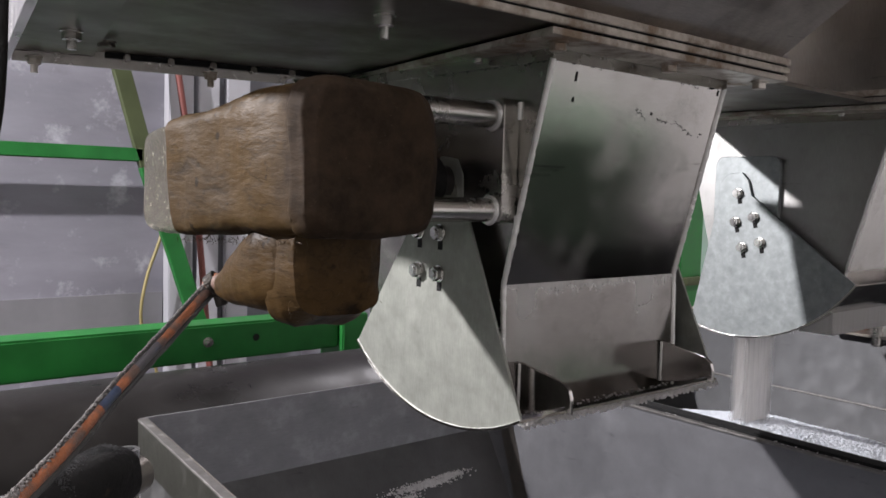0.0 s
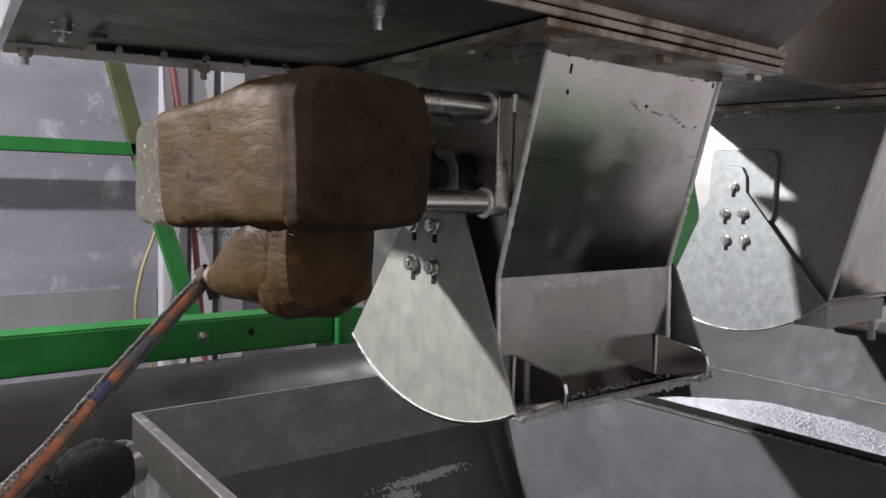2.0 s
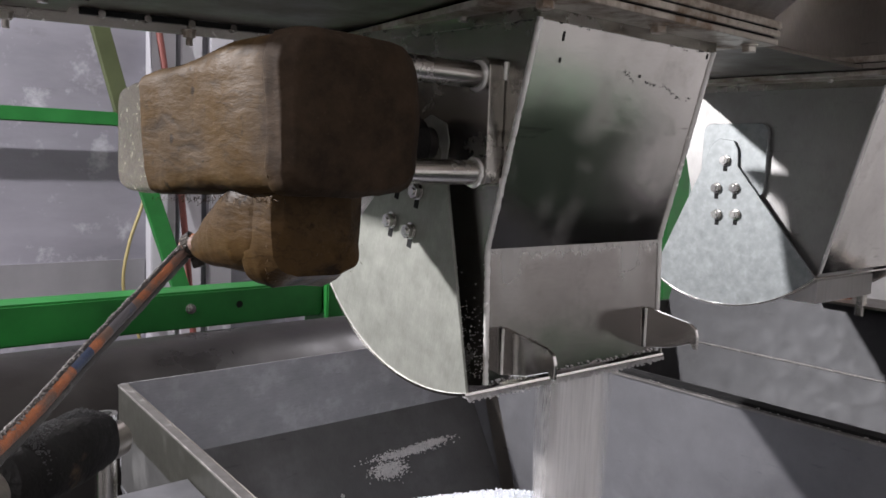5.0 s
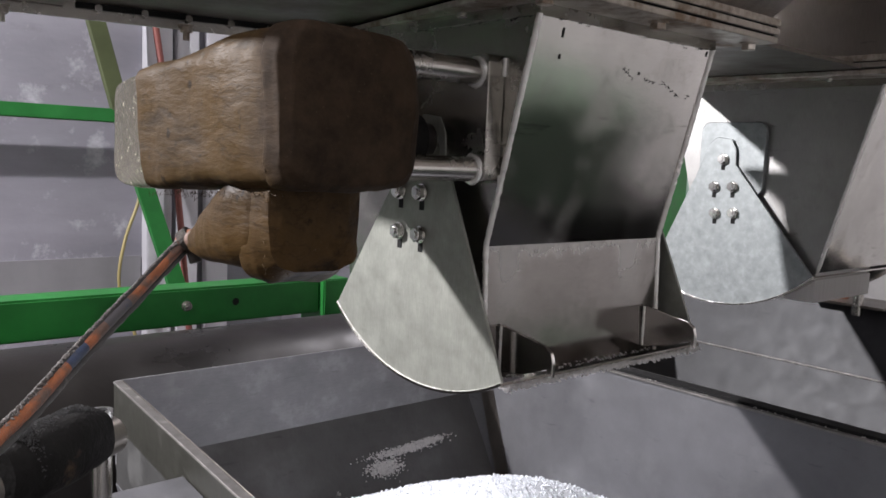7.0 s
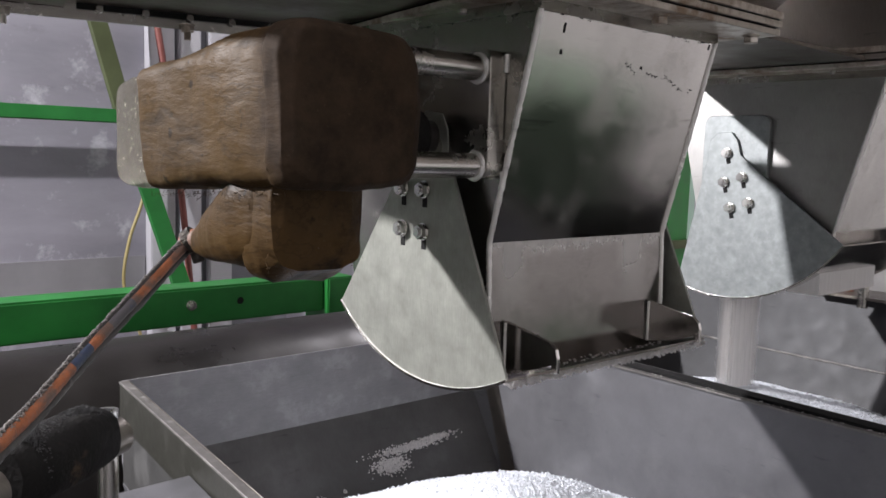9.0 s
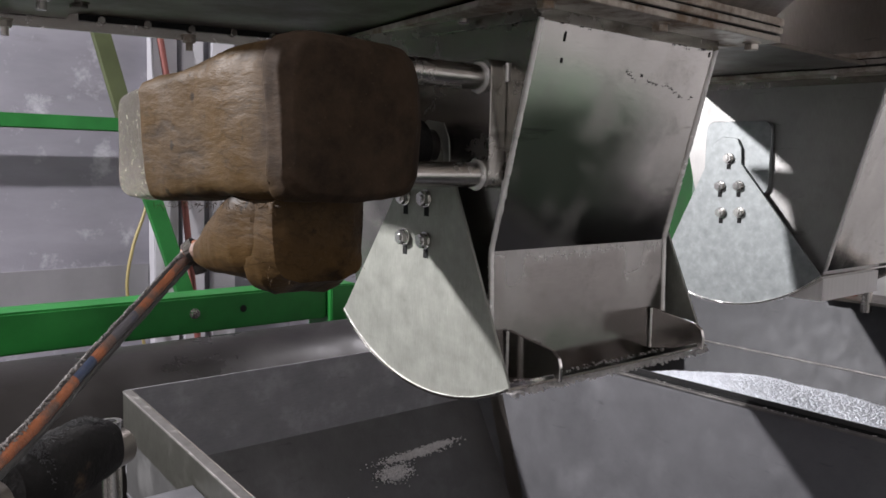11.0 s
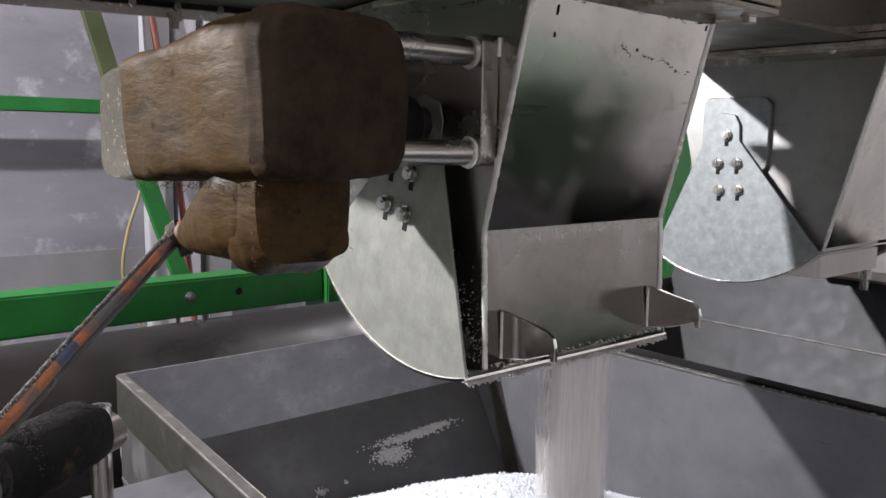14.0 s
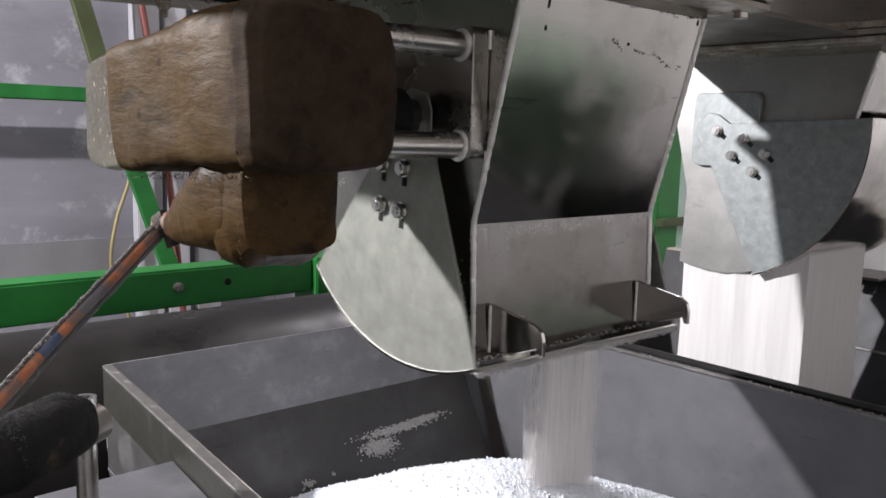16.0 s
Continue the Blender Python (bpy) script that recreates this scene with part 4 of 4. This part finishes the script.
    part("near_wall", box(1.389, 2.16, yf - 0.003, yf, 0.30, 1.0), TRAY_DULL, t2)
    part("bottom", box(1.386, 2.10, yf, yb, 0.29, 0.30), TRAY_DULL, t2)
    # Black strip that fills the gap between the two rims.
    strip = part("divider_strip", box(1.350, 1.3845, yf, yb - 0.28, 1.05, 1.0865, 0.004), BLACK)
    tagged(strip, "black strip between the trays", "seal")
    rows = [((1.3465 + random.uniform(-0.003, 0.004), y, 1.0825), random.uniform(0.001, 0.0022)) for y in [0.3 + 0.65 * random.random() for _ in range(90)] if noise.noise(Vector((y * 14, 0, 0))) > -0.05]
    tagged(part("rim_residue", lumps(bmesh.new(), rows, 8), CRUST), "white granules caught on the tray rim", "residue", kind="stuff")
    # granules that stick to the sloping far panel
    sl = Vector((0, 0.382, 0.635)).normalized()
    rows = []
    for cx, d0, hw, hd, n in ((1.12, 0.095, 0.085, 0.008, 800), (1.19, 0.088, 0.05, 0.006, 300), (1.055, 0.122, 0.04, 0.017, 700), (0.87, 0.155, 0.014, 0.008, 50), (0.80, 0.20, 0.022, 0.012, 80), (0.93, 0.15, 0.005, 0.005, 12)):
        for _ in range(n):
            x, d = cx + random.gauss(0, hw * 0.5), d0 + random.gauss(0, hd * 0.5)
            p = Vector((x, yb, 0.935)) - sl * d
            rows.append(((p.x, p.y - 0.001, p.z + 0.0005), random.uniform(0.001, 0.0026)))
    tagged(part("stuck_granules", lumps(bmesh.new(), rows, 6), CRUST), "white granules sticking to the tray slope", "residue", kind="stuff")
    sup = thing("floor_stand", "dark closed stand under the weigh trays", "stand")
    part("body", box(0.55, 2.3, 0.0, 1.3, -0.8, 0.285, 0.01), DARK_TUBE, sup)
    post = part("left_post", box(0.30, 0.42, 0.2, 0.30, -0.8, 0.9, 0.006), DARK_TUBE, sup)
    led = thing("mounting_ledge", "dull steel ledge plate beside the tray", "ledge")
    part("plate", solid([(0.24, 0.30, 1.036), (0.40, 0.30, 1.036), (0.475, 1.063, 1.036), (0.300, 1.057, 1.036)], [(0.24, 0.30, 1.043), (0.40, 0.30, 1.043), (0.475, 1.063, 1.043), (0.300, 1.057, 1.043)], bevel=0.001), STEEL_TRAY, led)
    part("bracket", box(0.30, 0.40, 0.3, 0.9, 0.9, 1.035, 0.004), DARK_TUBE, led)


def build_mount():
    m = thing("rubber_mount", "grimy black rubber mount with cap screws in steel blocks", "vibration mount")
    part("rubber_body", wrapped([((0.20, 0.86, 1.165), (0.014, -0.014, 0), (0, 0, 0.030)), ((0.225, 0.875, 1.168), (0.024, -0.024, 0), (0, 0, 0.036)), ((0.27, 0.90, 1.172), (0.024, -0.024, 0), (0, 0, 0.036)), ((0.305, 0.925, 1.172), (0.022, -0.022, 0), (0, 0, 0.032))], 6, 0.004, 0.4, 6), RUBBER, m, "greasy black rubber body", True)
    rows = []
    for _ in range(3200):
        t = random.random()
        c = Vector((0.215, 0.865, 1.167)).lerp(Vector((0.295, 0.918, 1.172)), t)
        a = random.gauss(0, 0.5)
        rows.append((c + Vector((-0.6 * math.sin(a), 0.6 * math.sin(a), math.cos(a))) * random.uniform(0.0345, 0.0385), random.uniform(0.0004, 0.0011)))
    tagged(part("dust", lumps(bmesh.new(), rows, 11), FUZZ, m), "grey dust fuzz", kind="stuff")
    for (x, y) in ((0.322, 0.932), (0.176, 0.845)):
        b = part("block", rod((x - 0.012, y - 0.008, 1.162), (x + 0.014, y + 0.010, 1.162), 0.022, 24), STEEL_PAN, m, "steel end block", True)
        s = part("cap_screw", rod((x, y, 1.18), (x, y, 1.196), 0.0125, 24), STEEL_BRIGHT, m, "bright socket cap screw")
        part("socket", rod((x, y, 1.1955), (x, y, 1.1965), 0.0065, 6), BLACK, s, "dark hexagon socket")
        part("rod", rod((x, y, 1.044), (x, y, 1.165), 0.0115, 24), STEEL_PIPE, m, "", True)
    o = thing("fluid_fitting", "orange and steel fitting standing on the far rim", "fitting")
    part("orange_body", rod((2.17, 0.93, 1.169), (2.17, 0.93, 1.235), 0.014, 16), ORANGE, o, "orange plastic body", True)
    part("steel_post", rod((2.10, 0.865, 1.15), (2.10, 0.865, 1.215), 0.0125, 16), STEEL_PIPE, o, "", True)
    part("steel_cap", rod((2.10, 0.865, 1.215), (2.10, 0.865, 1.235), 0.019, 16), STEEL_BRIGHT, o, "round steel cap", True)
    part("foot", box(2.09, 2.24, 0.8, 1.0, 1.1695, 1.176, 0.002), STEEL_PAN, o)


# ---- granulate ----
def build_pile(name, label, cx, cy, x0, x1, y0, y1, top, slope):
    bm = bmesh.new()
    nx, ny = 150, 150
    vs = []
    for j in range(ny + 1):
        for i in range(nx + 1):
            x, y = x0 + (x1 - x0) * i / nx, y0 + (y1 - y0) * j / ny
            r = math.hypot(x - cx, (y - cy) * 1.05)
            z = -slope * (math.sqrt(r * r + 0.004) - 0.063)
            p = Vector((x, y, 0))
            z += noise.noise(p * 9) * 0.006 + noise.noise(p * 60) * 0.002 + noise.noise(p * 240) * 0.0016
            vs.append(bm.verts.new((x - cx, y - cy, z)))
    w = nx + 1
    for j in range(ny):
        for i in range(nx):
            bm.faces.new((vs[j * w + i], vs[j * w + i + 1], vs[(j + 1) * w + i + 1], vs[(j + 1) * w + i]))
    rows = []
    for v in random.sample(vs, 9000):
        rows.append((v.co + Vector((random.uniform(-0.003, 0.003), random.uniform(-0.004, 0.004), 0.0006)), random.uniform(0.0012, 0.0021)))
    lumps(bm, rows, int(cx * 100))
    ob = part(name, bm, GRAIN)
    ob.matrix_world = pose(cx, cy, top)
    return tagged(ob, label, "granulate", "granulate piles", "stuff")


def stream_mesh(x0, x1, y0, y1, length, ragged, seed, taper=0.0):
    """A falling column of granulate: its top lies at z 0, the sides are drawn into uneven strands."""
    bm = bmesh.new()
    per, nz = 120, 26
    rings = []
    for k in range(nz + 1):
        z = -length * k / nz
        ring = []
        for s in range(per):
            u = s / per * 4
            side, f = int(u), u - int(u)
            c = ((x0 + (x1 - x0) * f, y0), (x1, y0 + (y1 - y0) * f), (x1 - (x1 - x0) * f, y1), (x0, y1 - (y1 - y0) * f))[side]
            mx, my = (x0 + x1) / 2, (y0 + y1) / 2
            p = Vector((c[0] * 40, c[1] * 40, z * 2.5 + seed))
            e = noise.noise(p) * ragged + noise.noise(p * 3.1) * ragged * 0.5
            sh = 1 - taper * k / nz
            ring.append(bm.verts.new((mx + (c[0] - mx) * sh + e * (1 if c[0] > mx else -1) * (0.05 if side in (0, 2) else 1), my + (c[1] - my) * sh + e * (0.04 if side in (0, 2) else 0.3), z)))
        rings.append(ring)
    for r0, r1 in zip(rings, rings[1:]):
        for s in range(per):
            bm.faces.new((r0[s], r0[(s + 1) % per], r1[(s + 1) % per], r1[s]))
    bm.faces.new(rings[0])
    bm.faces.new(rings[-1][::-1])
    return bm


def streaks(bm, rows):
    """Slim tapered streaks of single grains in fall: rows of (place, direction, length, radius)."""
    vs, fs = [], []
    for p, d, ln, r in rows:
        d = Vector(d).normalized()
        u = d.cross(Vector((1, 0.2, 0))).normalized()
        w = d.cross(u)
        k = len(vs)
        p = Vector(p)
        ring = [u * r, (w * 1.732 - u) * (r / 2), (-w * 1.732 - u) * (r / 2)]
        vs += [p - d * (ln / 2)] + [p + q for q in ring] + [p + d * (ln / 2)]
        for i in range(3):
            j = (i + 1) % 3
            fs += [(k, k + 1 + i, k + 1 + j), (k + 4, k + 1 + j, k + 1 + i)]
    me = bpy.data.meshes.new("tmp")
    me.from_pydata([tuple(q) for q in vs], [], fs)
    bm.from_mesh(me)
    bpy.data.meshes.remove(me)
    return bm


def strands(bm, x0, x1, y0, y1, length, n, seed):
    rnd = random.Random(seed)
    rows = []
    for _ in range(n):
        lean = math.radians(rnd.gauss(2, 4))
        rows.append(((rnd.uniform(x0, x1), rnd.uniform(y0, y1), -rnd.random() * length), (0, math.sin(lean), -math.cos(lean)), rnd.uniform(0.012, 0.045), rnd.uniform(0.0006, 0.0013)))
    return streaks(bm, rows)


def spray_mesh(x0, x1, reach, drop, n, seed):
    """Grains flung off the lip as the gate swings: a fan that opens away from the hopper."""
    rnd = random.Random(seed)
    rows = []
    for _ in range(n):
        s, side = rnd.random() ** 0.8, rnd.random()
        d = Vector((0, 0.15 + 1.0 * side * side, -1)).normalized()
        p = Vector((rnd.uniform(x0, x1), 0.0, 0.0)) + Vector((0, d.y * reach * s * 1.4 - 0.045 * (1 - side) * s, -drop * s))
        rows.append((p, d + Vector((rnd.gauss(0, 0.06), rnd.gauss(0, 0.08), 0)), rnd.uniform(0.008, 0.024), rnd.uniform(0.0008, 0.0017)))
    return streaks(bmesh.new(), rows)


def build_stream(name, label, bm, material=FALLING):
    return tagged(part(name, bm, material, smooth=True), label, "granulate stream", kind="stuff")


build_hall()
build_frame()
build_silo()
H1, H2 = (0.76, 1.497), (0.885, 1.509)
build_hopper(0.665, H1[0], H1[1], 1, 1.643, True)
build_hopper(1.50, H2[0], H2[1], -1, 1.643, False)
GATE_1 = build_gate(0.640, 1.018, H1[0], H1[1], 42, -28, [(0.015, -0.100), (0.055, -0.099), (0.015, -0.050), (0.055, -0.050)], True, "pale sector gate with four bolts, salted along its lip", GALV)
GATE_2 = build_gate(1.482, 1.852, H2[0], H2[1], 33, -43, [(0.017, -0.054), (-0.022, -0.052), (0.012, -0.105), (-0.027, -0.102), (0.002, 0.0)], False, "pale speckled sector gate of the second hopper", GALV_FAR)
build_bracket()
build_actuator()
build_trays()
build_mount()
PILE_1 = build_pile("granulate_pile", "heap of white granulate in the weigh tray", 0.80, 0.76, 0.56, 1.34, 0.1, 1.30, 1.06, 0.46)
PILE_2 = build_pile("granulate_pile", "heap of white granulate in the far tray", 1.66, 0.95, 1.395, 2.08, 0.3, 1.42, 1.0, 0.26)
def curtain_near():
    return strands(stream_mesh(0.676, 0.986, 0.699, 0.835, 0.42, 0.0012, 1), 0.6695, 0.74, 0.850, 0.912, 0.42, 520, 5)


def trickle_near():
    bm = stream_mesh(0.797, 0.935, 0.707, 0.728, 0.40, 0.006, 2, 0.18)
    strands(bm, 0.792, 0.816, 0.708, 0.727, 0.40, 150, 7)
    return strands(bm, 0.912, 0.938, 0.708, 0.727, 0.40, 150, 8)


def curtain_far():
    return stream_mesh(1.506, 1.74, 0.70, 0.955, 0.42, 0.006, 3)


def trickle_far():
    return stream_mesh(1.60, 1.74, 0.93, 0.956, 0.40, 0.006, 4, 0.1)


SPRAY_A, SPRAY_B = [build_stream("granulate_spray", "burst of white grains flung off the opening gate", spray_mesh(0.67, 0.80, 0.13, 0.19, 420, sd)) for sd in (31, 32)]
# one body of granulate for every pour
BULK_1A, BULK_1B = [build_stream("granulate_curtain", "broad white curtain of falling granulate", curtain_near()) for _ in range(2)]
DRIB_1A, DRIB_1B = [build_stream("granulate_trickle", "narrow trickle of white granulate from the gate", trickle_near(), THIN_FALL) for _ in range(2)]
BULK_2A, BULK_2B = [build_stream("granulate_curtain", "broad white curtain of falling granulate at the far hopper", curtain_far()) for _ in range(2)]
DRIB_2A, DRIB_2B = [build_stream("granulate_trickle", "narrow trickle of white granulate from the far gate", trickle_far(), THIN_FALL) for _ in range(2)]


# ---- what moves ----
def motions():
    def swing(gate, x, cy, cz, rows, sign):
        walk(gate, [(t, pose(x, cy, cz, sign * a)) for t, a in rows])
    swing(GATE_1, 0.829, H1[0], H1[1], [(0, 0), (3.4, 0), (3.5, 14), (3.6, 38), (3.7, 50), (3.8, 51.5), (4.7, 51.5), (4.9, 13), (6.7, 13), (6.8, 9), (6.9, 2), (7.0, 0), (11.7, 0), (11.8, 9), (11.9, 34), (12.0, 48), (12.1, 51.5), (12.9, 51.5), (13.0, 28), (13.1, 14.5), (13.2, 13), (15.9, 13), (16.0, 5.5)], 1)
    swing(GATE_2, 1.667, H2[0], H2[1], [(0, 13), (1.6, 13), (1.7, 5), (1.8, 0), (7.2, 0), (7.3, 20), (7.4, 42), (7.5, 51), (7.6, 52), (8.4, 52), (8.5, 30), (8.6, 14), (8.7, 13), (10.4, 13), (10.6, 0), (15.6, 0), (15.7, 10), (15.8, 36), (15.9, 49), (16.0, 52)], -1)

    def lift(ob, x, y, rows):
        walk(ob, [(t, pose(x, y, z)) for t, z in rows])
    lift(PILE_1, 0.80, 0.76, [(0, 0.84), (1.6, 0.84), (2.0, 0.62), (3.6, 0.62), (4.3, 0.90), (5.0, 1.035), (6.3, 1.052), (6.9, 1.056), (9.2, 1.056), (9.6, 0.95), (10.4, 0.62), (12.0, 0.62), (12.7, 0.85), (13.3, 1.0), (14.0, 1.035), (14.5, 1.04), (16.0, 1.048)])
    lift(PILE_2, 1.66, 0.95, [(0, 1.02), (1.7, 1.035), (4.2, 1.035), (5.0, 0.7), (5.6, 0.6), (7.3, 0.6), (7.9, 0.85), (8.5, 0.99), (9.2, 1.01), (10.5, 1.035), (13.0, 1.035), (13.2, 0.75), (13.5, 0.6), (15.8, 0.6), (16.0, 0.66)])

    def pour(ob, rows):
        walk(ob, [(t, pose(0, 0, z)) for t, z in rows])
    up, run, gone = 1.675, 1.262, 0.78
    pour(BULK_1A, [(0, up), (3.48, up), (3.6, 1.54), (3.72, run + 0.02), (3.8, run), (4.8, run - 0.01), (4.93, 1.15), (5.03, gone + 0.1), (5.1, gone), (16, gone)])
    pour(BULK_1B, [(0, up), (11.8, up), (11.9, 1.55), (12.02, run + 0.02), (12.1, run), (12.97, run), (13.1, 1.15), (13.2, gone + 0.1), (13.3, gone), (16, gone)])
    pour(DRIB_1A, [(0, up), (3.5, up), (3.8, run - 0.03), (4.9, run - 0.03), (6.82, run - 0.035), (6.92, 1.12), (7.02, 0.8), (7.1, gone), (16, gone)])
    pour(DRIB_1B, [(0, up), (12.0, up), (12.4, run - 0.03), (16, run - 0.035)])
    def burst(ob, t0):
        rows = [(0, 0.80, 1.95), (t0, 0.80, 1.95), (t0 + 0.04, 0.83, 1.33), (t0 + 0.12, 0.865, 1.262), (t0 + 0.22, 0.895, 1.235), (t0 + 0.34, 0.92, 1.12), (t0 + 0.48, 0.92, 0.80), (t0 + 0.6, 0.86, 0.45), (16, 0.86, 0.45)]
        walk(ob, [(t, pose(0, y, z)) for t, y, z in rows])
    burst(SPRAY_A, 3.50)
    burst(SPRAY_B, 11.78)
    pour(BULK_2A, [(0, up), (7.3, up), (7.4, 1.6), (7.5, 1.37), (7.6, run + 0.01), (8.36, run), (8.48, 1.12), (8.6, gone), (16, gone)])
    pour(BULK_2B, [(0, up), (15.72, up), (15.8, 1.62), (15.9, 1.42), (16.0, run + 0.03)])
    pour(DRIB_2A, [(0, run - 0.02), (1.66, run - 0.025), (1.76, 1.12), (1.86, 0.8), (1.95, gone), (16, gone)])
    pour(DRIB_2B, [(0, up), (7.4, up), (7.8, run - 0.02), (10.5, run - 0.025), (10.6, 1.12), (10.7, 0.8), (10.8, gone), (16, gone)])

motions()
